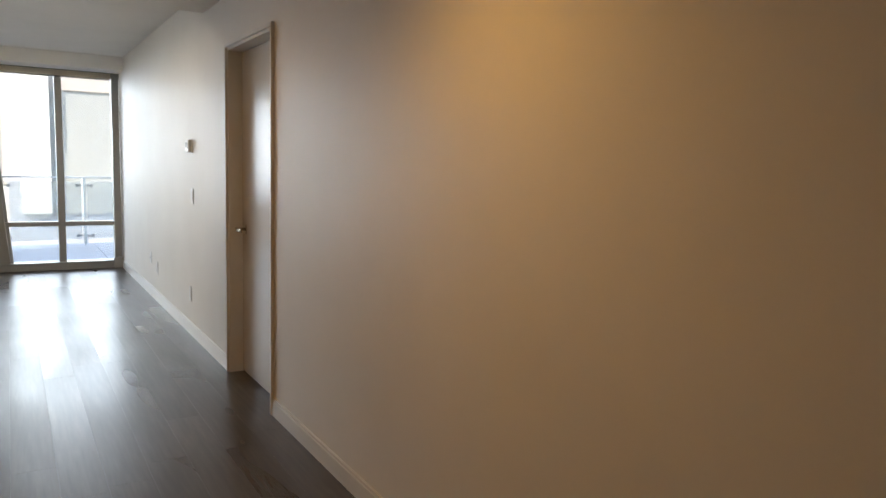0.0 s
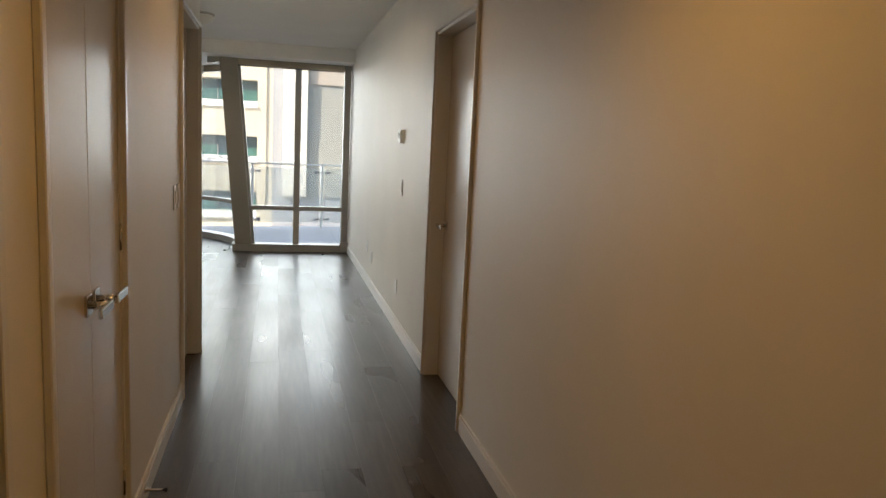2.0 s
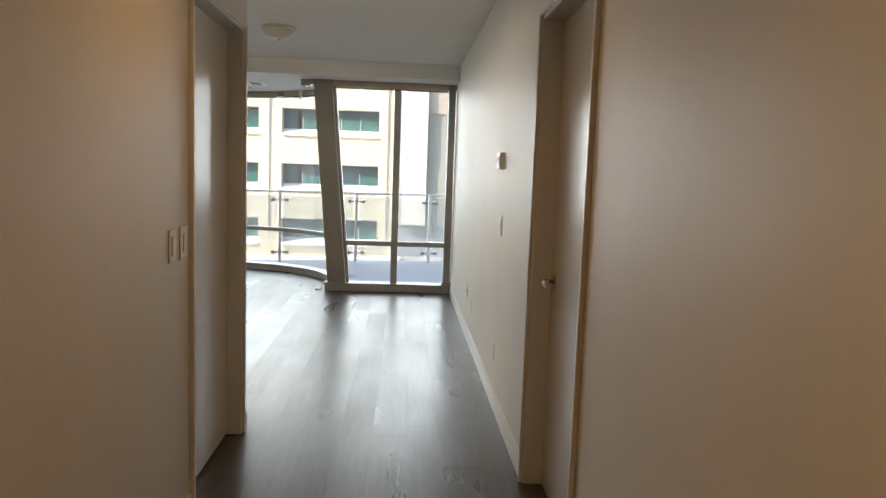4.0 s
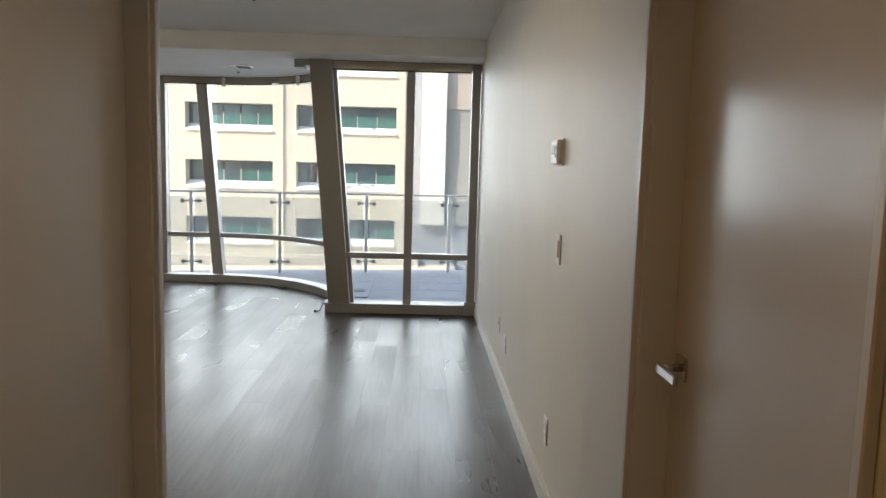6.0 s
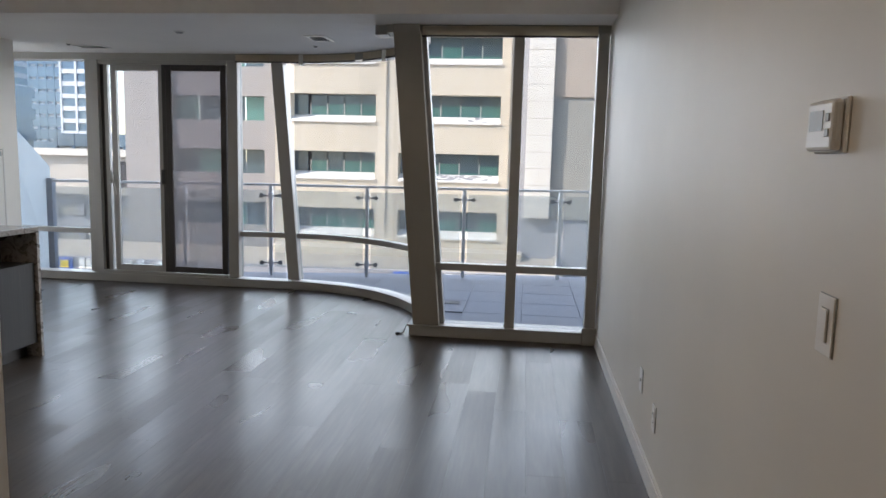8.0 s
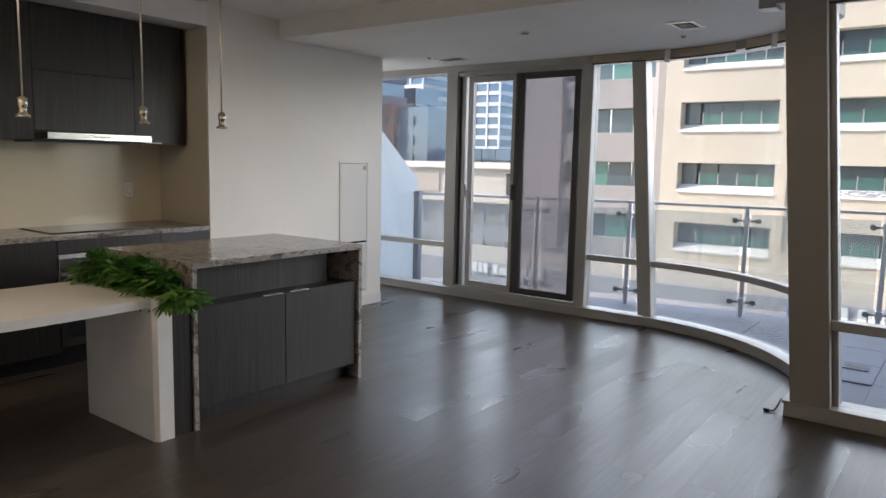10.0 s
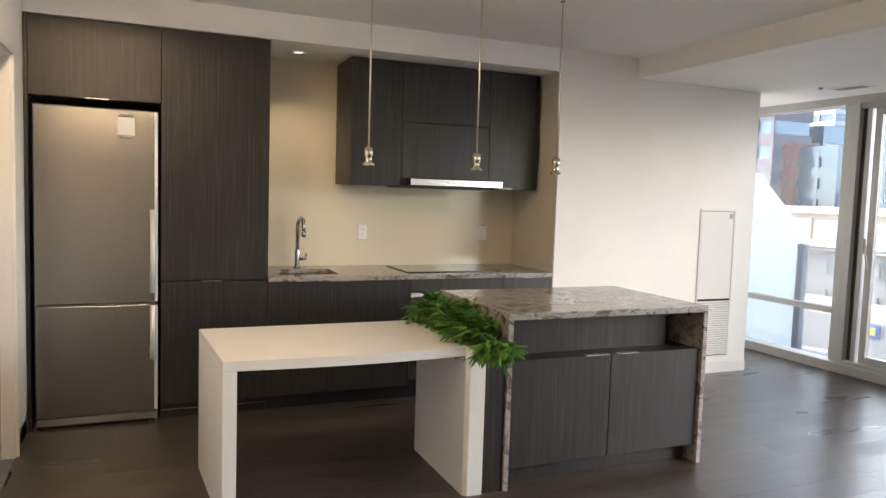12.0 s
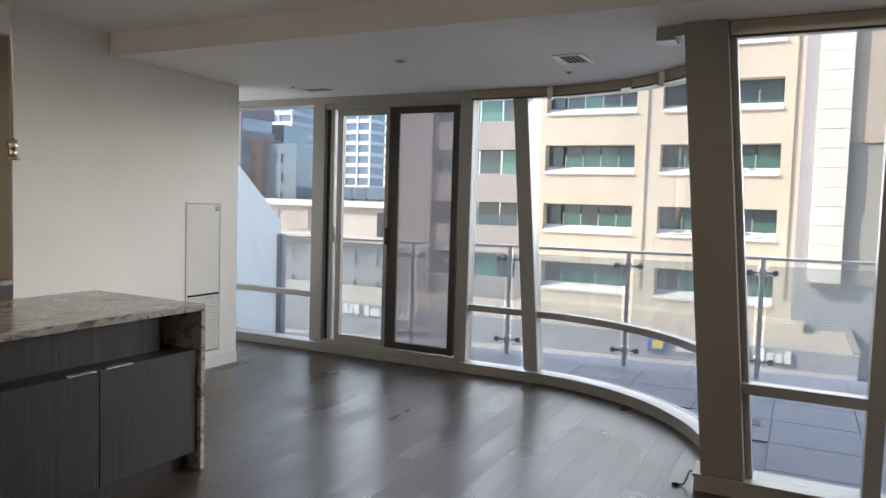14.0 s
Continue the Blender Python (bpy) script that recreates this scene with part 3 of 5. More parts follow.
for z0, z1 in ((0.1, 0.555), (0.612, 2.44)):
    o1, o2 = COL_DX * (z0 - 0.1) / 2.4, COL_DX * (z1 - 0.1) / 2.4
    b = bmesh.new()
    q = [[b.verts.new((x, y, z)) for x, z in ((-1.25 + o1, z0), (-0.737, z0), (-0.737, z1), (-1.25 + o2, z1))] for y in (0.11, 0.116)]
    b.faces.new(q[0]), b.faces.new(q[1][::-1])
    clear(w2part("pane", b, GLASS))

col = thing("leaning_column", (-1.38, 0.12, 0.1), "leaning square column boxed in cream painted board, darkened as backlit, between two windows", "column")
# far darker than cream: the backlit shade is put into the paint colour
part("shaft", lean(box(-1.487, 0.02, 0.10, -1.270, 0.24, 2.50, 0.004), 0.1, 2.5, COL_DX), paint("backlit_column_paint", (0.28, 0.26, 0.23), 0.5), col)
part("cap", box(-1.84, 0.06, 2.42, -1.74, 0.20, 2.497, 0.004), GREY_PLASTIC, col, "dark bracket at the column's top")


# roller blinds
def blind(path, z, name="roller_blind"):
    t = thing(name, (path[0][0], path[0][1], z), "rolled-up beige roller blind with a dark hem bar", "roller blind", "roller blinds along the windows")
    part("fabric", sweep(path, 0.0, 0.004, z + 0.012, 2.49), BLIND, t)
    part("hem_bar", sweep(path, -0.006, 0.010, z, z + 0.014), FRAME_DARK, t, "dark metal hem bar")
    return t


blind([(-1.46, 0.05), (-0.10, 0.05)], 2.405)
G2 = arc(RAD - 0.015, 0, 90, 24)
for i, (a, c) in enumerate(((0, 7), (8, 15), (16, 22))):
    blind(([(-3.70, FLAT_Y - 0.015)] if i == 0 else []) + G2[a:c + 1], 2.41)
for ang in (4, 41):
    p = (CX + (RAD - 0.02) * math.sin(radians(ang)), CY + (RAD - 0.02) * math.cos(radians(ang)))
    t = thing("blind_bracket", (p[0], p[1], 2.39), "small white blind bracket at the ceiling edge", "bracket", "blind brackets")
    part("cover", box(p[0] - 0.022, p[1] - 0.022, 2.385, p[0] + 0.022, p[1] + 0.022, 2.495, 0.008), PLASTIC, t)
blind([(LEFT_X, FLAT_Y + 0.01), (-5.56, FLAT_Y + 0.01)], 2.43)

# ---- kitchen ----
FX = XK - 0.004          # cabinet fronts
DEPTH = 0.019


def fronts(parent, x, y0, y1, z0, z1, name="door", label=""):
    return part(name, box(x - DEPTH, y0 + 0.0015, z0 + 0.0015, x, y1 - 0.0015, z1 - 0.0015, 0.0012), VENEER, parent, label)


def edge_pull(parent, x, y, z, w=0.13):
    return part("edge_pull", box(x - 0.01, y - w / 2, z - 0.004, x + 0.014, y + w / 2, z + 0.003, 0.0015), STEEL_FINE, parent, "thin stainless edge pull")


def carcass(name, y0, y1, z0, z1, label, back=NICHE + 0.005):
    c = thing(name, ((back + FX) / 2, (y0 + y1) / 2, z0), label, "kitchen cabinet")
    part("body", box(back, y0 + 0.001, z0, FX - DEPTH - 0.002, y1 - 0.001, z1), VENEER, c)
    return c


c = carcass("bridge_cabinet", -4.695, -3.97, 2.02, 2.485, "dark grey wood veneer cabinet above the fridge")
fronts(c, FX, -4.695, -3.97, 2.02, 2.485)
part("side_strip", box(NICHE + 0.01, -4.717, 0.0, FX, -4.696, 2.485), VENEER, c)
edge_pull(c, FX, -4.33, 2.02)
c = carcass("tall_pantry_cabinet", -3.97, -3.30, 0.10, 2.485, "tall dark grey wood veneer pantry cabinet beside the fridge")
fronts(c, FX, -3.97, -3.30, 0.905, 2.485)
fronts(c, FX, -3.97, -3.30, 0.10, 0.90)
edge_pull(c, FX, -3.66, 0.902)
part("toe_kick", box(NICHE + 0.01, -3.97, 0.0, FX - 0.05, -3.30, 0.10), BLACK, c, "black recessed toe kick")
part("toe_rail", box(FX - 0.05, -3.97, 0.055, FX - 0.035, -3.30, 0.062), STEEL_FINE, c)
c = carcass("dishwasher_cabinet", -3.30, -2.80, 0.10, 0.885, "dark grey wood veneer base cabinet under the sink")
fronts(c, FX, -3.30, -2.285, 0.10, 0.885)
edge_pull(c, FX, -2.80, 0.885, 0.16)
part("toe_kick", box(NICHE + 0.01, -3.30, 0.0, FX - 0.05, -2.285, 0.10), BLACK, c, "black recessed toe kick")
part("toe_rail", box(FX - 0.05, -3.30, 0.095, FX - 0.02, -3.0, 0.102), STEEL_FINE, c)

ov = thing("built_in_oven", (-5.98, -1.90, 0.10), "stainless built-in oven with a dark glass door under the cooktop", "oven")
part("body", box(NICHE + 0.01, -2.28, 0.10, FX - 0.03, -1.52, 0.80), BLACK, ov)
fronts(ov, FX, -2.285, -1.515, 0.79, 0.885, "drawer_front", "dark veneer strip above the oven")
part("trim_strip", box(FX - 0.03, -2.275, 0.757, FX + 0.002, -1.525, 0.785, 0.002), EDGE, ov, "bright steel trim strip")
part("control_panel", box(FX - 0.03, -2.275, 0.69, FX, -1.525, 0.755, 0.002), STEEL_FINE, ov)
part("display", box(FX, -2.0, 0.705, FX + 0.002, -1.8, 0.745), BLACK, ov)
od = part("door", box(FX - 0.03, -2.275, 0.14, FX, -1.525, 0.685, 0.002), STEEL_FINE, ov)
part("window", box(FX, -2.20, 0.2, FX + 0.003, -1.60, 0.58, 0.001), BLACK, od, "dark oven door glass")
b = tube([(FX + 0.045, -2.24, 0.64), (FX + 0.045, -1.56, 0.64)], 0.011, 12)
for yy in (-2.2, -1.6):
    merge(b, tube([(FX, yy, 0.64), (FX + 0.045, yy, 0.64)], 0.008, 8))
part("handle", b, EDGE, od, "long stainless bar handle")
part("toe_kick", box(NICHE + 0.01, -2.285, 0.0, FX - 0.05, -1.515, 0.10), BLACK, ov)
c = carcass("narrow_base_cabinet", -1.515, -1.082, 0.10, 0.885, "narrow dark veneer base cabinet beside the oven")
fronts(c, FX, -1.515, -1.082, 0.10, 0.885)
edge_pull(c, FX, -1.30, 0.885)
part("toe_kick", box(NICHE + 0.01, -1.515, 0.0, FX - 0.05, -1.082, 0.10), BLACK, c)

ct = thing("kitchen_worktop", (-6.0, -2.19, 0.887), "brown and cream veined polished granite worktop on the base cabinets", "worktop")
SX0, SX1, SY0, SY1 = -6.12, -5.77, -3.20, -2.78
b = box(NICHE + 0.002, -3.298, 0.887, FX + 0.012, SY0, 0.92, 0.002)
box(NICHE + 0.002, SY1, 0.887, FX + 0.012, -1.082, 0.92, 0.002, bm=b)
box(NICHE + 0.002, SY0, 0.887, SX0, SY1, 0.92, bm=b)
box(SX1, SY0, 0.887, FX + 0.012, SY1, 0.92, bm=b)
part("slab", b, GRANITE, ct)
sk = thing("kitchen_sink", ((SX0 + SX1) / 2, (SY0 + SY1) / 2, 0.72), "stainless undermount kitchen sink in the granite worktop", "sink")
b = box(SX0 - 0.008, SY0 - 0.008, 0.72, SX1 + 0.008, SY1 + 0.008, 0.724)
for q in ((SX0 - 0.008, SY0 - 0.008, SX0, SY1 + 0.008), (SX1, SY0 - 0.008, SX1 + 0.008, SY1 + 0.008), (SX0, SY0 - 0.008, SX1, SY0), (SX0, SY1, SX1, SY1 + 0.008)):
    box(q[0], q[1], 0.724, q[2], q[3], 0.886, bm=b)
part("basin", b, STEEL_FINE, sk)
part("drain", lathe((SX0 + SX1) / 2, (SY0 + SY1) / 2, [(0, 0.729), (0.035, 0.728), (0.04, 0.7245)]), CHROME, sk)
fc = thing("kitchen_faucet", (-6.24, -2.99, 0.92), "polished chrome gooseneck kitchen faucet with a side lever", "faucet")
FXX, FYY = -6.24, -2.99
part("base", lathe(FXX, FYY, [(0, 0.92), (0.027, 0.92), (0.027, 0.93), (0.021, 0.94), (0.021, 1.05), (0.018, 1.06), (0, 1.06)]), CHROME, fc)
part("spout", tube([(FXX, FYY, 1.05), (FXX, FYY, 1.24)] + [(FXX + 0.06 - 0.06 * math.cos(radians(a)), FYY + 0.02 * math.sin(radians(a / 2)), 1.24 + 0.06 * math.sin(radians(a))) for a in range(15, 181, 15)] + [(FXX + 0.122, FYY + 0.022, 1.20)], 0.015, 14), CHROME, fc)
part("aerator", tube([(FXX + 0.122, FYY + 0.022, 1.20), (FXX + 0.122, FYY + 0.022, 1.16)], 0.0175, 14), CHROME, fc)
part("lever", tube([(FXX + 0.01, FYY + 0.02, 0.985), (FXX + 0.01, FYY + 0.06, 0.99), (FXX + 0.012, FYY + 0.066, 1.03)], [0.014, 0.013, 0.006], 12), CHROME, fc)

ck = thing("glass_cooktop", (-6.03, -1.88, 0.92), "black glass induction cooktop set on the granite worktop", "cooktop")
part("glass", box(-6.28, -2.26, 0.9205, -5.78, -1.48, 0.927, 0.002), Mat("black_ceramic_glass", (0.02, 0.018, 0.017), 0.06).m, ck)
for x, y, r in ((-6.15, -2.07, 0.09), (-6.15, -1.68, 0.075), (-5.93, -2.07, 0.075), (-5.93, -1.68, 0.10)):
    part("burner_ring", lathe(x, y, [(r - 0.002, 0.9272), (r - 0.002, 0.9276), (r, 0.9276), (r, 0.9272)], 32), GREY_PLASTIC, ck)

bs = thing("backsplash_panel", (NICHE + 0.004, -2.19, 0.92), "glossy cream back-painted glass backsplash above the worktop", "backsplash")
part("sheet", box(NICHE + 0.001, -3.298, 0.921, NICHE + 0.008, -1.083, 2.489), SPLASH, bs)
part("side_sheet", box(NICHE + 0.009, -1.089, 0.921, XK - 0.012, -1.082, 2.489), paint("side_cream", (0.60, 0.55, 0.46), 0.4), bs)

HX = -5.90
up = thing("hood_cabinet", ((NICHE + HX) / 2, -1.90, 1.56), "dark grey veneer wall cabinet with a pull-out hood over the cooktop", "wall cabinet")
part("body", box(NICHE + 0.009, -2.68, 1.565, HX - DEPTH - 0.002, -1.125, 2.484), VENEER, up)
fronts(up, HX, -2.68, -2.29, 1.565, 2.484)
fronts(up, HX, -2.29, -1.56, 2.045, 2.484)
fronts(up, HX, -2.29, -1.56, 1.63, 2.042)
fronts(up, HX, -1.56, -1.125, 1.565, 2.484)
hd = thing("range_hood", (-5.99, -1.86, 1.56), "slim stainless pull-out range hood under the wall cabinet", "range hood")
part("visor", box(-6.0, -2.24, 1.572, HX + 0.085, -1.47, 1.622, 0.003), STEEL_FINE, hd)
part("lip", box(-5.95, -1.47, 1.566, HX + 0.07, -1.38, 1.575), PLASTIC, hd)
part("underside", box(-6.2, -2.30, 1.552, HX - 0.02, -1.50, 1.5635), BLACK, hd)
part("badge", box(HX + 0.085, -1.93, 1.592, HX + 0.0865, -1.80, 1.602), PLASTIC, hd)


def plate(name, x, y, z, w, h, axis, side, label, cat, kind="outlet"):
    """A wall plate. axis: normal of the wall."""
    t = thing(name, (x, y, z), label, cat)
    f = 0.006 * side

    def bx(u0, u1, z0, z1, d0, d1, r=0.0015):
        return box(min(x + d0 * side, x + d1 * side), y + u0, z + z0, max(x + d0 * side, x + d1 * side), y + u1, z + z1, r)
    part("gasket", bx(-w / 2 - 0.0015, w / 2 + 0.0015, -h / 2 - 0.0015, h / 2 + 0.0015, 0.0002, 0.002, 0), GREY_PLASTIC, t)
    part("cover_plate", bx(-w / 2, w / 2, -h / 2, h / 2, 0.0022, 0.006, 0.002), PLATE, t)
    if kind == "outlet":
        for s in (-1, 1):
            part("socket", bx(-0.016, 0.016, s * 0.021 - 0.014, s * 0.021 + 0.014, 0.006, 0.0085), PLATE, t)
            for u in (-0.006, 0.006):
                part("slot", bx(u - 0.001, u + 0.001, s * 0.021 - 0.004, s * 0.021 + 0.006, 0.0085, 0.0088, 0), BLACK, t)
    elif kind == "switch":
        part("rocker", bx(-0.016, 0.016, -0.033, 0.033, 0.0064, 0.011), PLATE, t)
        part("gap", bx(-0.018, 0.018, -0.035, 0.035, 0.006, 0.0063, 0), GREY_PLASTIC, t)
    elif kind == "blank":
        part("port", bx(-0.008, 0.008, -0.008, 0.008, 0.006, 0.010), GREY_PLASTIC, t)
    return t


plate("kitchen_outlet", NICHE + 0.008, -2.45, 1.19, 0.075, 0.12, "x", 1, "white double outlet on the backsplash", "outlet", "outlet")
plate("kitchen_switch", NICHE + 0.008, -1.38, 1.19, 0.075, 0.12, "x", 1, "white rocker switch on the backsplash corner", "light switch", "switch")
plate("hall_switch", HALL_W, -5.85, 1.155, 0.075, 0.12, "x", 1, "white rocker light switch on the hall wall beside the door", "light switch", "switch")
plate("hall_dimmer", HALL_W, -5.715, 1.155, 0.085, 0.125, "x", 1, "white dimmer switch plate beside the rocker switch", "light switch", "switch")
plate("living_switch", 0, -4.18, 1.15, 0.075, 0.12, "x", -1, "white rocker light switch below the thermostat", "light switch", "switch")
plate("wall_outlet", 0, -4.07, 0.34, 0.072, 0.115, "x", -1, "white double outlet low on the long wall", "outlet", "outlet")
plate("wall_outlet", 0, -2.52, 0.34, 0.072, 0.115, "x", -1, "white double outlet near the media point", "outlet", "outlet")
plate("media_plate", 0, -2.15, 0.40, 0.072, 0.115, "x", -1, "white media plate near the outlet", "outlet", "blank")
th = thing("thermostat", (0, -4.13, 1.545), "white digital thermostat on the long wall", "thermostat")
part("back_plate", box(-0.008, -4.20, 1.49, 0, -4.05, 1.60, 0.004), PLASTIC, th)
part("body", box(-0.03, -4.19, 1.495, -0.008, -4.06, 1.595, 0.008, 2), PLASTIC, th)
part("display", box(-0.0315, -4.145, 1.535, -0.03, -4.08, 1.575), GREY_PLASTIC, th, "grey liquid crystal display")
for z in (1.53, 1.56):
    part("button", box(-0.033, -4.178, z - 0.008, -0.03, -4.160, z + 0.008, 0.002), GREY_PLASTIC, th)

# fridge
fr = thing("refrigerator", (-6.0, -4.29, 0.0), "two-door brushed stainless fridge freezer with vertical bar handles", "refrigerator")
part("body", box(NICHE + 0.02, -4.675, 0.05, FX - 0.03, -3.995, 1.97), GREY_PLASTIC, fr)
part("recess_lining", box(NICHE + 0.015, -4.694, 0.0, NICHE + 0.018, -3.972, 2.015), BLACK, fr)
RX = FX + 0.01
fd = part("fridge_door", box(FX - 0.025, -4.67, 0.77, RX, -3.99, 1.965, 0.006, 2), STEEL, fr)
fz = part("freezer_door", box(FX - 0.025, -4.67, 0.075, RX, -3.99, 0.76, 0.006, 2), STEEL, fr)
part("plinth", box(FX - 0.03, -4.67, 0.02, RX - 0.008, -3.99, 0.068, 0.003), STEEL_FINE, fr)
for k in (-4.65, -4.02):
    part("foot", tube([(RX - 0.03, k, 0.0), (RX - 0.03, k, 0.02)], 0.018, 10), BLACK, fr)
for dpart, z0, z1 in ((fd, 0.84, 1.36), (fz, 0.42, 0.76)):
    b = tube([(RX + 0.045, -4.02, z0), (RX + 0.045, -4.02, z1)], 0.014, 12)
    for z in (z0 + 0.03, z1 - 0.03):
        merge(b, tube([(RX, -4.02, z), (RX + 0.045, -4.02, z)], 0.010, 10))
        box(RX, -4.035, z - 0.018, RX + 0.012, -4.005, z + 0.018, 0.003, bm=b)
    part("bar_handle", b, EDGE, dpart, "stainless vertical bar handle")
part("door_edge", box(RX - 0.02, -4.008, 0.78, RX + 0.006, -3.989, 1.96, 0.002), EDGE, fd, "bright aluminium door edge")
part("door_edge", box(RX - 0.02, -4.008, 0.085, RX + 0.006, -3.989, 0.755, 0.002), EDGE, fz, "bright aluminium door edge")
nt = thing("magnetic_note_clip", (RX, -4.17, 1.88), "white paper in a chrome magnetic clip on the fridge door", "magnet clip")
part("paper", box(RX + 0.0005, -4.22, 1.81, RX + 0.006, -4.12, 1.92, 0.001), PLASTIC, nt)
part("clip", box(RX + 0.0005, -4.21, 1.921, RX + 0.014, -4.13, 1.936, 0.004), CHROME, nt)
part("clip", box(RX + 0.0005, -4.205, 1.792, RX + 0.014, -4.135, 1.809, 0.004), CHROME, nt)

# ---- island, table, planter ----
IX0, IX1, IY0, IY1 = -4.84, -3.955, -2.375, -1.085
isl = thing("kitchen_island", ((IX0 + IX1) / 2, (IY0 + IY1) / 2, 0), "dark veneer kitchen island with two doors and an open shelf", "kitchen island")
G = 0.03
part("back_body", box(IX0 + 0.002, IY0 + G, 0.10, IX0 + 0.55, IY1 - G, 0.88), VENEER, isl)
part("body", box(IX0 + 0.55, IY0 + G, 0.10, IX1 - 0.05, IY1 - G, 0.655), VENEER, isl)
part("shelf_back", box(IX0 + 0.55, IY0 + G, 0.665, IX0 + 0.58, IY1 - G, 0.88), VENEER, isl)
part("shelf", box(IX0 + 0.55, IY0 + G + 0.002, 0.655, IX1 - 0.045, IY1 - G, 0.668), VENEER, isl)
part("upper_panel", box(IX1 - 0.20, IY0 + G, 0.668, IX1 - 0.18, IY1 - G - 0.12, 0.88), VENEER, isl)
mid = -1.725
for a0, a1, hy in ((IY0 + G, mid, mid - 0.10), (mid, IY1 - G, mid + 0.10)):
    dd = part("door", box(IX1 - 0.045, a0 + 0.002, 0.105, IX1 - 0.024, a1 - 0.002, 0.672, 0.0015), VENEER, isl)
    part("edge_pull", box(IX1 - 0.035, hy - 0.075, 0.672, IX1 - 0.006, hy + 0.075, 0.679, 0.001), STEEL_FINE, dd, "thin stainless edge pull")
part("toe_kick", box(IX0 + 0.06, IY0 + G, 0.0, IX1 - 0.11, IY1 - G, 0.10), VENEER, isl)
it = thing("island_worktop", ((IX0 + IX1) / 2, (IY0 + IY1) / 2, 0.0), "brown and cream veined granite waterfall worktop around the island", "worktop")
part("top", box(IX0 - 0.01, IY0, 0.885, IX1, IY1, 0.92, 0.0025), GRANITE, it)
part("side_slab", box(IX0 - 0.01, IY0, 0.0, IX1, IY0 + G - 0.002, 0.884, 0.0015), GRANITE, it)
part("side_slab", box(IX0 - 0.01, IY1 - G + 0.002, 0.0, IX1, IY1, 0.884, 0.0015), GRANITE, it)

tb = thing("waterfall_table", (-4.36, -3.15, 0), "white quartz waterfall dining table with a gently bowed front edge", "dining table")
TX0, TX1, TY0, TY1 = -4.765, -3.985, -3.80, -2.495
bow = [(TX1 + 0.03 * math.sin(math.pi * i / 14), TY0 + 0.045 + (TY1 - 0.147 - TY0) * i / 14) for i in range(15)]
TYL = TY1 - 0.102
part("tabletop", prism([(TX0, TY0)] + bow + [(TX0, TYL)], 0.712, 0.757, 0.003), QUARTZ, tb)
part("leg", prism([(TX0, TY0), (TX1, TY0 + 0.045), (TX1, TY0 + 0.105), (TX0, TY0 + 0.06)], 0.0, 0.7115, 0.003), QUARTZ, tb)
part("leg", prism([(TX0 + 0.10, TY1 - 0.10), (TX1 - 0.0, TY1 - 0.10), (TX1 + 0.022, TY1 - 0.08), (TX1 + 0.025, TY1), (TX0 + 0.10, TY1)], 0.0, 0.757), QUARTZ, tb)

pl = thing("planter_box", (-4.39, -2.435, 0), "dark veneer planter box between the table and the island", "planter")
b = box(IX0 + 0.02, TY1 + 0.002, 0, IX0 + 0.04, IY0 - 0.002, 0.68)
box(IX1 - 0.035, TY1 + 0.002, 0, IX1 - 0.015, IY0 - 0.002, 0.68, bm=b)
box(IX0 + 0.04, TY1 + 0.002, 0, IX1 - 0.035, TY1 + 0.012, 0.68, bm=b)
box(IX0 + 0.04, IY0 - 0.012, 0, IX1 - 0.035, IY0 - 0.002, 0.68, bm=b)
part("box", b, VENEER, pl)
part("soil", box(IX0 + 0.041, TY1 + 0.013, 0.5, IX1 - 0.036, IY0 - 0.013, 0.655), Mat("potting_soil", (0.03, 0.02, 0.015), 0.95).m, pl)


def blade(b, base, way, side, up, length, width, bend):
    """One lance-shaped leaf, folded along its rib and bent towards its tip."""
    rib, left, right = [], [], []
    for u, w in ((0.0, 0.12), (0.28, 0.85), (0.55, 1.0), (0.8, 0.6), (1.0, 0.0)):
        c = base + way * (length * u) - Vector((0, 0, 1)) * (bend * length * u * u)
        rib.append(b.verts.new(c - up * (0.12 * width * w)))
        if w:
            left.append(b.verts.new(c - side * (0.5 * width * w)))
            right.append(b.verts.new(c + side * (0.5 * width * w)))
    for k in range(3):
        b.faces.new((rib[k], rib[k + 1], left[k + 1], left[k]))
        b.faces.new((rib[k + 1], rib[k], right[k], right[k + 1]))
    b.faces.new((rib[3], rib[4], left[3]))
    b.faces.new((rib[4], rib[3], right[3]))


def leafy_stem(b, root, heading, rise, length, droop, rnd, size):
    """An arching stem with leaves set in turn on both its sides."""
    n = 8
    h = Vector((math.cos(heading), math.sin(heading), 0))
    side = Vector((-h.y, h.x, 0))
    p, el = Vector(root), rise
    for i in range(n):
        d = h * math.cos(el) + Vector((0, 0, 1)) * math.sin(el)
        q = p + d * (length / n)
        up = side.cross(d)
        e = side * 0.0018
        b.faces.new([b.verts.new(v) for v in (p - e, p + e, q + e, q - e)])
        if i > 1:
            for s in ((-1, 1) if i % 2 else (1, -1))[:1 + (rnd.random() < 0.7)]:
                way = (d * rnd.uniform(0.55, 0.95) + side * s * rnd.uniform(0.4, 0.9) + up * rnd.uniform(-0.25, 0.25)).normalized()
                across = way.cross(up).normalized()
                blade(b, q, way, across, up, size * rnd.uniform(0.75, 1.2), size * rnd.uniform(0.32, 0.44), rnd.uniform(0.1, 0.45))
        p = q
        el -= droop / n
    blade(b, p, d, side, up, size, size * 0.3, 0.3)


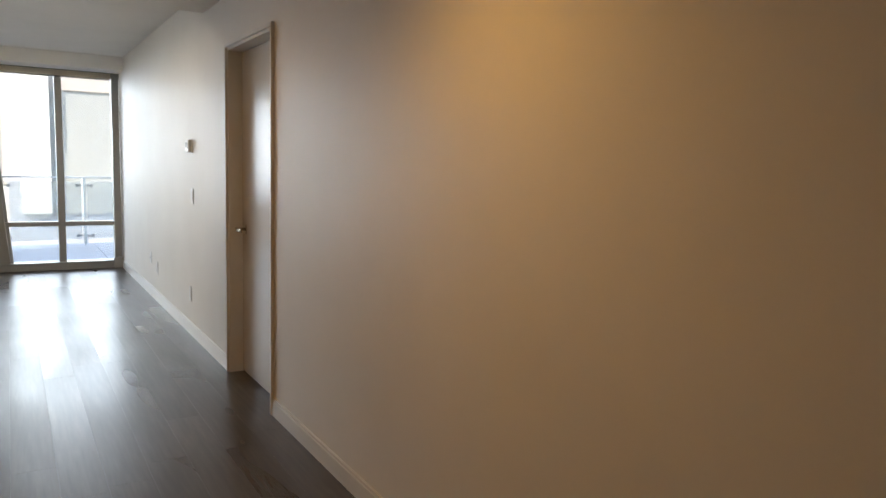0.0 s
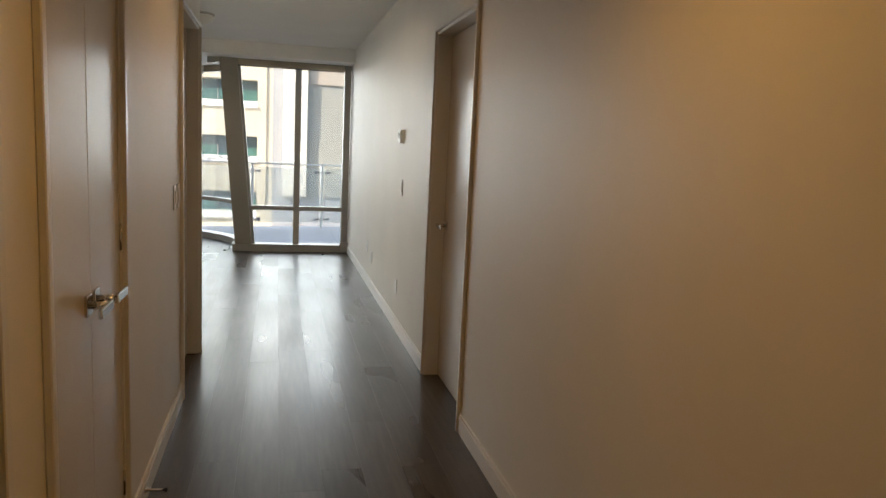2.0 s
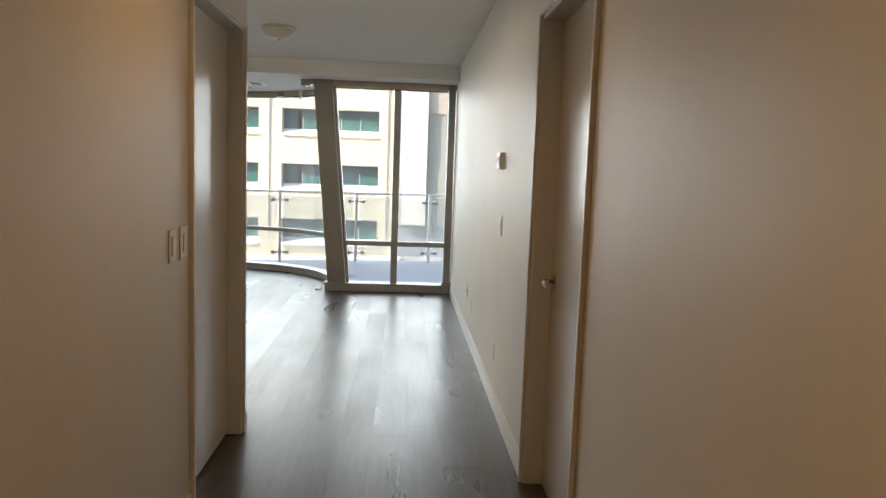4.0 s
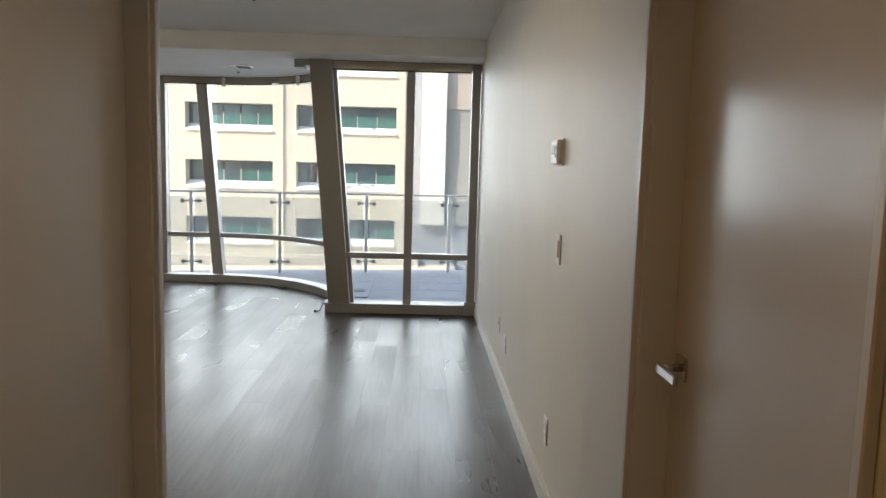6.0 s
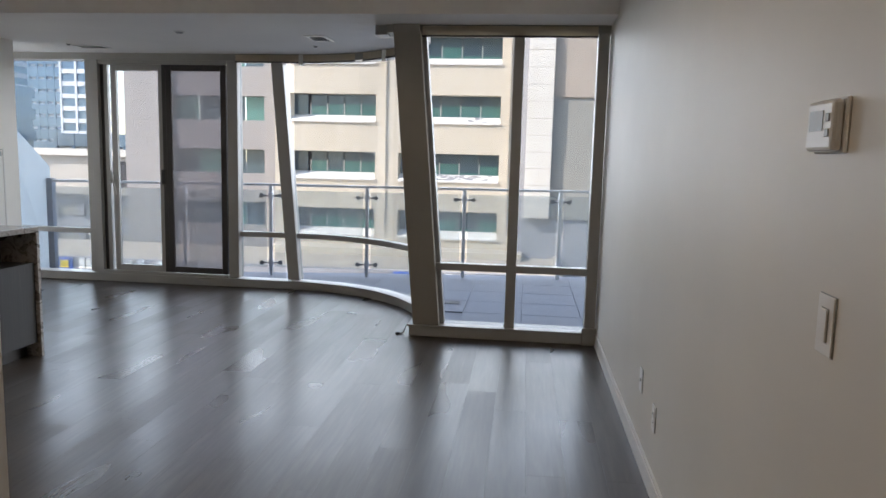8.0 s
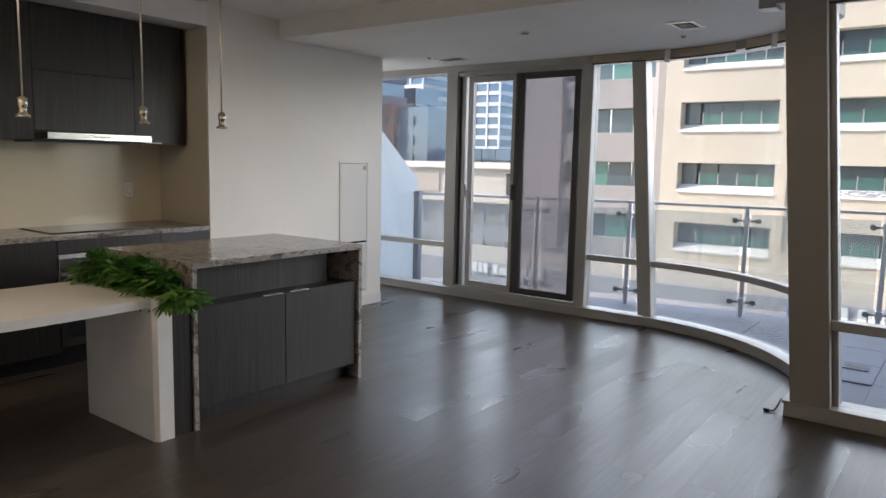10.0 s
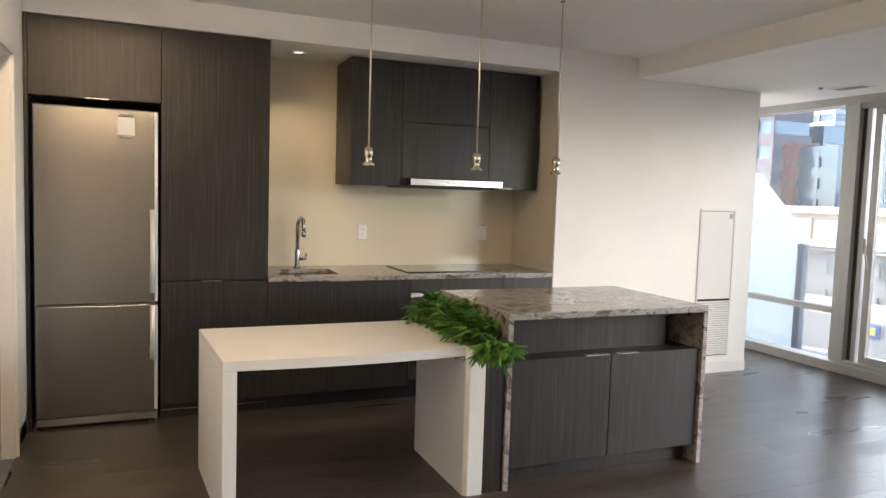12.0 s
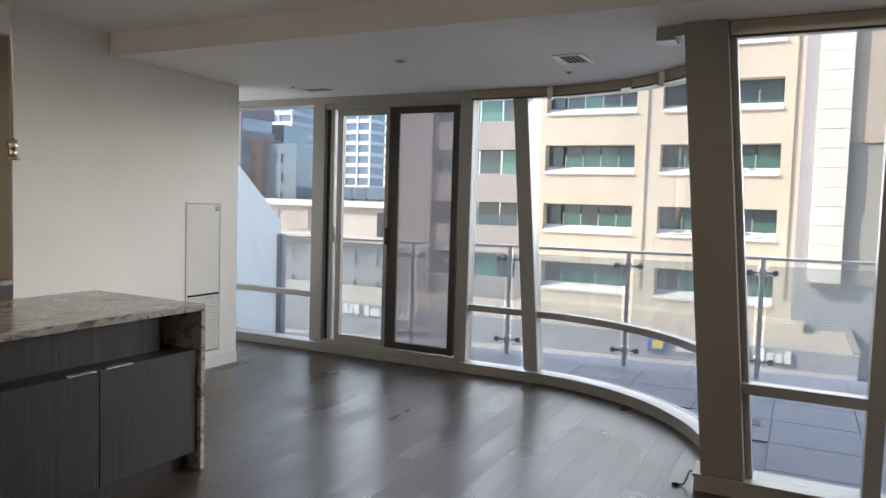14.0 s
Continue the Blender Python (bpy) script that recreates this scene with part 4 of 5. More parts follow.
rp = random.Random(5)
fol = thing("green_leafy_plants", (-4.39, -2.435, 0.655), "dense bright green plants with lance-shaped leaves filling the planter", "plant")
for ci in range(8):
    cx0 = IX0 + 0.08 + ci * 0.112
    b = bmesh.new()
    last = ci == 7
    for k in range(17):
        if last:
            head, rise, ln, droop = rp.uniform(-110, 20), rp.uniform(35, 85), rp.uniform(0.06, 0.12), rp.uniform(50, 120)
        else:
            head, rise, ln, droop = rp.uniform(-165, -15), rp.uniform(45, 88), rp.uniform(0.11, 0.20), rp.uniform(20, 100)
            if rp.random() < 0.35:
                head, rise = rp.uniform(0, 360), rp.uniform(70, 90)
        leafy_stem(b, (cx0 + rp.uniform(-0.06, 0.06), -2.44 + rp.uniform(-0.03, 0.02), 0.73), radians(head), radians(rise), ln, radians(droop), rp, rp.uniform(0.07, 0.10))
    part("foliage", b, LEAF, fol)

# ---- pendants ----
pr = thing("pendant_light_rail", (-4.29, -2.45, 2.6), "brass ceiling rail that holds three hanging lamp cords", "light rail")
part("rail", box(-4.303, -3.18, 2.622, -4.277, -1.80, 2.634, 0.002), BRASS, pr)
part("canopy", box(-4.34, -2.53, 2.634, -4.24, -2.37, 2.664, 0.004), BRASS, pr)
for yy in (-3.1, -1.95):
    part("standoff", tube([(-4.29, yy, 2.634), (-4.29, yy, 2.664)], 0.007, 8), BRASS, pr)
first = None
for yy in (-3.03, -2.43, -1.935):
    if first is None:
        first = thing("pendant_lamp_holder", (-4.29, yy, 1.64), "bare brass lamp socket hanging on a thin straight cord", "pendant lamp", "lamp sockets over the table")
        part("rod", tube([(-4.29, yy, 1.735), (-4.29, yy, 2.60)], 0.0045, 8), Mat("cord_nickel", (0.62, 0.56, 0.46), 0.35, 0.8).m, first)
        part("rail_clip", lathe(-4.29, yy, [(0, 2.585), (0.012, 2.587), (0.014, 2.6215), (0, 2.6215)], 14), BRASS, first)
        part("socket", lathe(-4.29, yy, [(0.0, 1.738), (0.010, 1.737), (0.012, 1.732), (0.021, 1.730), (0.021, 1.692), (0.017, 1.688), (0.017, 1.662), (0.022, 1.656), (0.031, 1.652), (0.031, 1.642), (0.024, 1.642), (0.015, 1.65), (0, 1.65)], 20), BRASS, first)
    else:
        copy_thing(first, pose(-4.29, yy, 1.64))

# access panel with return grille
ap = thing("access_panel", (XK, 0.575, 0.14), "white metal access panel with a louvred grille below", "access panel")
part("frame", hole_wall("x", XK, XK + 0.008, 0.375, 0.775, 0.14, 1.455, [(0.39, 0.76, 0.155, 1.44)]), TRIM, ap)
part("door", box(XK + 0.001, 0.394, 0.665, XK + 0.006, 0.756, 1.436, 0.001), TRIM, ap)
part("backing", box(XK + 0.001, 0.392, 0.16, XK + 0.002, 0.758, 0.655), DARKGAP, ap)
part("gap_line", box(XK + 0.0005, 0.39, 0.155, XK + 0.0008, 0.76, 1.44), DARKGAP, ap)
for k in range(24):
    z = 0.172 + k * 0.0202
    b = box(XK + 0.0025, 0.394, z, XK + 0.010, 0.756, z + 0.011)
    for v in b.verts:
        v.co.z -= (v.co.x - XK) * 0.7
    part("louvre", b, TRIM, ap)
part("sticker", box(XK + 0.006, 0.70, 1.375, XK + 0.0068, 0.745, 1.42), GREY_PLASTIC, ap, "small grey label")

# ---- ceiling fixtures ----
fl = thing("ceiling_lamp", (-1.72, -2.13, 2.56), "round flush ceiling lamp with an opal glass bowl", "ceiling lamp")
part("base", lathe(-1.72, -2.13, [(0, 2.664), (0.15, 2.664), (0.15, 2.645), (0, 2.645)], 32), CHROME, fl)
part("shade", lathe(-1.72, -2.13, [(0.145, 2.645), (0.14, 2.62), (0.115, 2.59), (0.07, 2.57), (0.0, 2.563)], 32), OPAL, fl)
part("finial", lathe(-1.72, -2.13, [(0.0, 2.548), (0.012, 2.552), (0.012, 2.563), (0, 2.565)], 12), CHROME, fl)


def sprinkler(x, y, z, r=0.045):
    t = thing("sprinkler_cap", (x, y, z), "small round concealed sprinkler cap on the lowered ceiling", "sprinkler", "ceiling sprinkler caps")
    part("ring", lathe(x, y, [(0.0, z - 0.001), (r, z - 0.001), (r, z - 0.004), (r * 0.8, z - 0.006), (0, z - 0.006)], 24), TRIM, t)
    part("cap", lathe(x, y, [(0.0, z - 0.007), (r * 0.62, z - 0.007), (r * 0.62, z - 0.014), (r * 0.4, z - 0.017), (0, z - 0.017)], 20), GREY_PLASTIC, t)


sprinkler(-3.66, 0.43, CEIL_LO, 0.05)
sprinkler(-2.66, 1.17, CEIL_LO, 0.026)
sprinkler(-5.18, 1.15, CEIL_LO, 0.026)


def vent(x0, y0, x1, y1, n, turned):
    t = thing("ceiling_air_vent", ((x0 + x1) / 2, (y0 + y1) / 2, CEIL_LO), "white framed rectangular air vent with dark slats in the lowered ceiling", "air vent")
    z = CEIL_LO
    b = box(x0, y0, z - 0.008, x1, y0 + 0.025, z - 0.0005)
    box(x0, y1 - 0.025, z - 0.008, x1, y1, z - 0.0005, bm=b)
    box(x0, y0 + 0.025, z - 0.008, x0 + 0.025, y1 - 0.025, z - 0.0005, bm=b)
    box(x1 - 0.025, y0 + 0.025, z - 0.008, x1, y1 - 0.025, z - 0.0005, bm=b)
    part("frame", b, PLASTIC, t)
    part("backing", box(x0 + 0.025, y0 + 0.025, z - 0.002, x1 - 0.025, y1 - 0.025, z - 0.0005), DARKGAP, t)
    for k in range(n):
        u = (k + 0.5) / n
        if turned:
            x = x0 + 0.025 + u * (x1 - x0 - 0.05)
            part("slat", box(x - 0.003, y0 + 0.026, z - 0.007, x + 0.003, y1 - 0.026, z - 0.0025), GREY_PLASTIC, t)
        else:
            y = y0 + 0.025 + u * (y1 - y0 - 0.05)
            part("slat", box(x0 + 0.026, y - 0.003, z - 0.007, x1 - 0.026, y + 0.003, z - 0.0025), GREY_PLASTIC, t)


vent(-2.60, 0.59, -2.40, 0.89, 5, True)
vent(-5.20, 1.24, -4.88, 1.42, 5, False)


def downlight(x, y, z, lit=0.0, tone=(1, 0.7, 0.4), wide=False, cone=165):
    t = thing("recessed_downlight", (x, y, z), "round recessed ceiling downlight with a white trim ring, seen or added as fill", "downlight")
    part("trim_ring", lathe(x, y, [(0.052, z - 0.0005), (0.052, z - 0.004), (0.036, z - 0.005), (0.034, z - 0.0005)], 24), PLASTIC, t)
    part("lens", lathe(x, y, [(0, z - 0.001), (0.033, z - 0.001), (0.033, z - 0.002), (0, z - 0.002)], 20), GLOW if lit and not wide else OPAL, t)
    if lit and wide:
        lamp("downlight_or_fill_bulb", "SPOT", (x, y, z - 0.02), (x, y, 0), lit, tone, spot=radians(174), blend=0.12, soft=0.05)
    elif lit:
        lamp("downlight_or_fill_bulb", "SPOT", (x, y, z - 0.02), (x, y, 0), lit, tone, spot=radians(cone), blend=1.0, soft=0.07)


WARM, AMBER = (1, 0.72, 0.42), (1, 0.60, 0.27)
downlight(-6.0, -3.05, 2.49, 3.2, (1, 0.82, 0.58), False, 115)
downlight(-0.62, -8.35, 2.50, 5.4, (1, 0.52, 0.12), False, 146)
# the remaining four are added fill lamps; no such fixtures are seen
downlight(-0.55, -10.3, 2.50, 0.35, (1, 0.50, 0.10))
downlight(-0.92, -6.20, 2.50, 2.6, (1, 0.54, 0.16))
downlight(-2.3, -4.3, CEIL_HI, 5.5, (1, 0.80, 0.56), True)
downlight(-3.9, -4.4, CEIL_HI, 10.5, (1, 0.77, 0.50), True)

# door stop and the cable end by the column
ds = thing("door_stop", (HALL_W + 0.013, -6.82, 0.06), "small brass door stop on the hall baseboard", "door stop")
part("stem", tube([(HALL_W + 0.013, -6.82, 0.06), (HALL_W + 0.02, -6.82, 0.06), (HALL_W + 0.085, -6.82, 0.057)], [0.013, 0.006, 0.005], 10), BRASS, ds)
part("tip", tube([(HALL_W + 0.085, -6.82, 0.057), (HALL_W + 0.098, -6.82, 0.056)], 0.009, 10), BLACK, ds)
cb = thing("cable_end", (-1.56, 0.06, 0.0), "short loose grey cable end on the floor by the column", "cable")
part("cable", tube([(-1.53, 0.16, 0.06), (-1.555, 0.12, 0.075), (-1.565, 0.08, 0.03), (-1.58, 0.07, 0.008), (-1.60, 0.06, 0.008)], 0.006, 8), GREY_PLASTIC, cb)
part("plug", box(-1.635, 0.045, 0.001, -1.60, 0.075, 0.018, 0.004), BLACK, cb)

# ---- balcony ----
SLAB_Z = -0.10
slab = structure("balcony_floor", prism([(-9, FLAT_Y + 0.201), (CX, FLAT_Y + 0.201)] + arc(RAD + 0.201, 6, 84, 14) + [(CX + RAD + 0.201, 0.27), (6, 0.27), (6, 4.6), (-0.5, 4.08), (-3, 3.66), (-6, 3.0), (-9, 2.35)], -0.35, SLAB_Z - 0.012), PAVER, "blue-grey paved balcony floor", "balcony")
# upper shell and left wing: unseen masses added to keep the sun off
structure("unseen_sun_block_shell", box(-14, -14, 2.85, 6, FLAT_Y + 0.2, 22), CONCRETE)
structure("unseen_sun_block_wing", box(-20, -14, -14, LEFT_X - 0.35, FLAT_Y + 0.15, 22), CONCRETE)
structure("building_below", box(-14, -14, -14, 6, 3.0, -0.36), CONCRETE)


RAIL = [(-6.48, 2.52), (-4.87, 2.90), (-3.86, 3.22), (-2.63, 3.38), (-1.39, 3.62), (-0.14, 3.80), (1.1, 4.0), (2.4, 4.2)]
rl = thing("glass_balustrade", (RAIL[3][0], RAIL[3][1], SLAB_Z), "clear glass balcony balustrade with an aluminium top rail", "balustrade")
part("top_rail", sweep(RAIL, -0.025, 0.025, 1.055, 1.085, 0.004), ALU, rl)
for p, q in zip(RAIL, RAIL[1:]):
    p, q = Vector((*p, 0)), Vector((*q, 0))
    d = (q - p).normalized()
    a, c = p + d * 0.05, q - d * 0.05
    clear(part("glass_panel", sweep([(a.x, a.y), (c.x, c.y)], -0.006, 0.006, 0.0, 1.0), RAILGLASS, rl))
for i, p in enumerate(RAIL[1:-1]):
    q, o = Vector((*RAIL[i + 2], 0)), Vector((*RAIL[i], 0))
    d = (q - o).normalized()
    t = thing("balustrade_post", (p[0], p[1], SLAB_Z), "flat aluminium balustrade post with round glass clamps", "post", "balustrade posts on the balcony")
    n = Vector((-d.y, d.x, 0))
    part("post", sweep([(p[0] - d.x * 0.022, p[1] - d.y * 0.022), (p[0] + d.x * 0.022, p[1] + d.y * 0.022)], -0.03, 0.03, SLAB_Z, 1.055, 0.003), ALU, t)
    for z in (0.93, 0.06):
        part("clamp_bar", tube([(p[0] - d.x * 0.115 - n.x * 0.02, p[1] - d.y * 0.115 - n.y * 0.02, z), (p[0] + d.x * 0.115 - n.x * 0.02, p[1] + d.y * 0.115 - n.y * 0.02, z)], 0.011, 8), CLAMPM, t)
        part("clamp_block", sweep([(p[0] - d.x * 0.032, p[1] - d.y * 0.032), (p[0] + d.x * 0.032, p[1] + d.y * 0.032)], -0.04, 0.035, z - 0.045, z + 0.045, 0.008), ALU, t)
        for s in (-1, 1):
            cpt = Vector((p[0], p[1], z)) + d * s * 0.115
            part("clamp_disc", tube([cpt - n * 0.034, cpt - n * 0.008], 0.030, 14), CLAMPM, t, "dark round glass clamp")

dv = thing("privacy_divider", (-6.55, 2.5, SLAB_Z), "frosted white glass privacy divider with a sloping edge on the balcony", "divider")
b = bmesh.new()
prof = [(-7.30, FLAT_Y + 0.25, SLAB_Z), (-6.44, 2.56, SLAB_Z), (-6.44, 2.56, 1.24), (-6.80, 2.25, 1.86), (-7.30, FLAT_Y + 0.25, 1.88)]
q0 = [b.verts.new(v) for v in prof]
q1 = [b.verts.new((x - 0.008, y + 0.009, z)) for x, y, z in prof]
b.faces.new(q0), b.faces.new(q1[::-1])
for i in range(5):
    b.faces.new((q0[i], q1[i], q1[(i + 1) % 5], q0[(i + 1) % 5]))
part("frosted_sheet", b, FROST, dv)
part("end_post", box(-6.46, 2.50, SLAB_Z, -6.38, 2.58, 1.10, 0.004), Mat("blue_grey_post", (0.10, 0.13, 0.19), 0.4, 0.5).m, dv, "dark blue-grey end post")

dr = thing("balcony_floor_drain", (-1.36, 1.95, SLAB_Z), "small dark square floor drain in the pavers", "drain")
part("grate", box(-1.45, 1.87, SLAB_Z + 0.001, -1.27, 2.03, SLAB_Z + 0.006), DARKF, dr)

# ---- city ----
GZ = -14.0
structure("ground", box(-900, -300, GZ - 0.5, 900, 1200, GZ), ASPHALT, "dark street and ground far below", "ground")
structure("pavement", box(-70, 20, GZ, 40, 30, GZ + 0.15), PAVEMENT, "pale pavement along the street", "pavement")

OY = 38.0
OTOP = 17.0
WZ0, WZ1, PITCH = 3.66, 5.26, 3.53
off = thing("office_building", (-8, OY, GZ), "cream concrete office building with deep bands of green-blue windows", "building")
cols = [(-15.3, -9.9, 4), (-8.45, -2.25, 4)]
b = bmesh.new()
x = -16.3
for (a, c, n) in cols:
    box(x, OY, GZ, a, OY + 0.9, OTOP, bm=b)
    zz = GZ
    for k in range(-4, 4):
        box(a, OY, zz, c, OY + 0.9, WZ0 + k * PITCH, bm=b)
        zz = WZ1 + k * PITCH
    box(a, OY, zz, c, OY + 0.9, OTOP, bm=b)
    x = c
box(x, OY, GZ, -1.30, OY + 0.9, OTOP, bm=b)
box(-16.3, OY + 0.9, GZ, -15.9, OY + 14, OTOP, bm=b)
part("wall", b, CONCRETE, off)
part("core", box(-15.8, OY + 0.95, GZ, -0.8, OY + 14, OTOP - 0.5), DARKF, off)
for gx in (-9.3, -1.75):
    part("downpipe", box(gx - 0.06, OY - 0.09, -3, gx + 0.06, OY - 0.002, OTOP), CONCRETE, off)
rw = random.Random(9)
for (a, c, n) in cols:
    for k in range(-3, 4):
        z0, z1 = WZ0 + k * PITCH, WZ1 + k * PITCH
        w = part("window", box(a + 0.02, OY + 0.80, z0 + 0.02, a + 0.9, OY + 0.84, z1), OGLASS, off)
        sb = bmesh.new()
        ends = [[sb.verts.new((xx, yy, zz)) for yy, zz in ((OY - 0.10, z0 - 0.14), (OY - 0.10, z0 - 0.04), (OY + 0.79, z0 + 0.34), (OY + 0.79, z0 - 0.14))] for xx in (a, c)]
        for q in range(4):
            sb.faces.new((ends[0][q], ends[0][(q + 1) % 4], ends[1][(q + 1) % 4], ends[1][q]))
        sb.faces.new(ends[0][::-1]), sb.faces.new(ends[1])
        bmesh.ops.recalc_face_normals(sb, faces=sb.faces[:])
        part("sill", sb, SILLSTONE, w, "sunlit sloping white stone sill")
        s = (c - a) / 5
        for j in range(5):
            u0 = a + j * s
            if j:
                part("pane", box(u0 + 0.04, OY + 0.80, z0 + 0.02, u0 + s - 0.04, OY + 0.84, z1), OGLASS, w)
            if j:
                hh = rw.choice((0.62, 0.62, 0.55, 0.30, 0.62))
                part("blind", box(u0 + 0.05, OY + 0.77, z0 + 0.32, u0 + s - 0.05, OY + 0.795, z0 + (z1 - z0) * hh), OGREEN, w)
                part("bar", box(u0 - 0.03, OY + 0.74, z0 + 0.30, u0 + 0.03, OY + 0.80, z0 + (z1 - z0) * 0.66), PIER, w)
# gravel and litter on one sill
b = bmesh.new()
for i in range(110):
    gx, gd = -2.5 - rw.random() ** 0.7 * 5.2, rw.uniform(0.05, 0.7)
    s = rw.uniform(0.05, 0.15)
    for up_ in ((0, 1) if gx > -4.3 and i % 2 else (0,)):
        gz = WZ0 + (up_ - 1) * PITCH - 0.04 + gd * 0.427
        box(gx, OY - 0.1 + gd, gz - 0.05, gx + s * 2, OY - 0.1 + gd + s, gz + s * 0.5, bm=b)
o = mesh_ob("sill_debris", b, GREYFACE)
tagged(o, "dark scattered debris on a window sill", "debris", kind="stuff")

# shaded wing set back to the left
wg = thing("office_wing", (-21.5, 41, GZ), "shaded pinkish wing of the office building set back from the street", "building")
b = bmesh.new()
zz = GZ
for k in range(-4, 4):
    box(-27.2, 41, zz, -16.31, 41.8, WZ0 + k * PITCH, bm=b)
    zz = WZ1 + k * PITCH
box(-27.2, 41, zz, -16.31, 41.8, OTOP, bm=b)
# much darker than the main block's precast: the wing's shade is in this colour
PINK = mineral("shaded_pink_precast", (0.31, 0.29, 0.28), (0.36, 0.335, 0.32), 0.5, 0.85, 10, True)
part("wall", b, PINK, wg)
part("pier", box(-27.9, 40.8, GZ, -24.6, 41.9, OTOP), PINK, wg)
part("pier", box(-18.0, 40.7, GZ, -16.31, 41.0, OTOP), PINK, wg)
for k in range(-4, 9):
    part("joint", box(-27.6, 40.785, 1.2 + k * 1.2 - 0.01, -25.6, 40.8, 1.2 + k * 1.2 + 0.01), GREYWALL, wg)
for k in range(-3, 4):
    z0, z1 = WZ0 + k * PITCH, WZ1 + k * PITCH
    for u in range(4):
        part("window", box(-24.5 + u * 1.65, 41.5, z0, -22.95 + u * 1.65, 41.55, z1), OGLASS if (u + k) % 3 else OGREEN, wg)

# stone pier and the grey neighbour
pi = thing("stone_clad_pier", (0.5, 37, GZ), "tall white stone clad stair tower with horizontal joints", "building")
# grey instead of white stone: the pier's shaded side put into the colour
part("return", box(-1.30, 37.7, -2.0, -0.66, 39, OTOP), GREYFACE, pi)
for k in range(19):
    z0 = -1.95 + k * 0.98
    part("panel", box(-0.66, 37.1, z0 + 0.012, 0.86, 38, z0 + 0.968, 0.01), PIER, pi)
part("core", box(-0.63, 37.13, -2.0, 0.83, 37.9, 16.2), GREYWALL, pi)
nb = thing("grey_neighbour_building", (8, 38, GZ), "grey-green and tan panelled building next to the office block", "building")
part("upper_wall", box(0.86, 37.4, 5.2, 16, 40, 14), TANWALL, nb)
part("middle_wall", box(0.86, 37.5, 1.6, 16, 40, 5.2), GREYWALL, nb)
part("lower_wall", box(0.86, 37.45, -2.0, 16, 40, 1.6), GREYWALL, nb)
part("base_wall", box(-1.3, 37.6, GZ, 16, 40, -2.0), GREYFACE, nb)
part("vent", box(5.0, 37.42, 3.2, 5.7, 37.5, 3.9), GREYFACE, nb)

# bank podium
pd = thing("podium_building", (-6, 34, GZ), "low podium with a sunlit pale flat roof and a grey front", "building")
part("roof_deck", box(-36, 30.6, -4.75, 1.2, OY, -4.45), ROOFM, pd)
part("front_fascia", box(-36, 30.2, -7.2, 1.4, 30.6, -4.35), GREYFACE, pd)
part("wall", box(-24, 31.2, GZ, 1.2, OY, -4.75), GREYWALL, pd)
part("parapet", box(1.2, 30.6, -4.75, 1.5, OY, -4.25), GREYWALL, pd)
part("curb", box(-6.2, 36.6, -4.45, -0.6, 37.2, -4.0, 0.05), ROOFM, pd)
part("roof_ledge", box(-16, 36.0, -4.45, -0.7, OY, -4.05), CONCRETE, pd)


def shop_sign(x0):
    sg = thing("shop_sign", (x0 + 3.7, 30.2, -5.1), "white block lettering and blue emblem on a grey fascia", "sign")
    part("emblem", box(x0, 30.1, -5.10, x0 + 0.9, 30.19, -4.40, 0.02), SIGN_BLUE, sg)
    part("emblem_mark", box(x0 + 0.2, 30.06, -4.95, x0 + 0.7, 30.1, -4.55, 0.02), SIGN_YELLOW, sg)
    x = x0 + 1.3
    for i, w in enumerate([0.34, 0.30, 0.32, 0, 0.34, 0.28, 0.28, 0.26, 0.12, 0, 0.34, 0.28, 0.28, 0.28]):
        if w:
            tall = 0.56 if i in (0, 1, 2, 4, 8, 10, 13) else 0.40
            part("letter_bar", box(x, 30.08, -4.98, x + w, 30.19, -4.98 + tall, 0.02), PLASTIC, sg)
        x += (w or 0.22) + 0.07


shop_sign(-7.2)
shop_sign(-25.8)

# far side towards the left


def tower(name, x0, y0, x1, y1, top, mat, band, label, n, bandmat=OGLASS, gap=0.45):
    t = thing(name, ((x0 + x1) / 2, y0, GZ), label, "building")
    part("core", box(x0 + 0.3, y0 + 0.3, GZ, x1 - 0.3, y1 - 0.3, top - 0.3), bandmat, t)
    hgt = (top - GZ) / n
    for k in range(n):
        z = GZ + (k + 1) * hgt
        part("floor_band", box(x0, y0, z - hgt * gap, x1, y1, z), mat, t)
    m = max(2, int((x1 - x0) / band))
    for j in range(m + 1):
        xx = x0 + (x1 - x0) * j / m
        part("pier", box(xx - 0.25, y0 - 0.05, GZ, xx + 0.25, y0 + 0.3, top), mat, t)
    return t


tower("violet_stone_building", -100, 80, -78.5, 88, 60, BROWNF, 3.0, "violet-grey stone office building", 20, BLUEF)
tower("red_brick_building", -79.5, 82.5, -76.8, 90, 10.5, BRICKRED, 1.3, "narrow dark red brick building", 8, DARKF, 0.7)
tower("blue_glass_building", -90, 92.5, -80.5, 99, 14, BLUEF, 3, "blue glass office building", 8, WHITEF, 0.75)
tower("dark_blue_building", -80, 84, -71, 91, 10.0, BLUEF, 2.5, "dark blue glass office block", 8, BLUEF, 0.5)
tower("low_blue_building", -66, 88, -48, 96, 3.6, BLUEF, 2.5, "low blue-grey glass building", 6, GREYWALL, 0.6)
tower("white_balcony_tower", -107.5, 150, -100, 158, 70, WHITEF, 7.5, "white apartment tower with stacked balconies", 30, BLUEF, 0.35)
tower("blue_balcony_tower", -116, 151, -107.8, 158, 60, BLUEF, 2.0, "blue glass apartment tower", 26, WHITEF, 0.8)
tower("white_balcony_tower", -134, 150, -125, 165, 70, WHITEF, 4.5, "tall white apartment tower with blue glass", 30, BLUEF, 0.4)
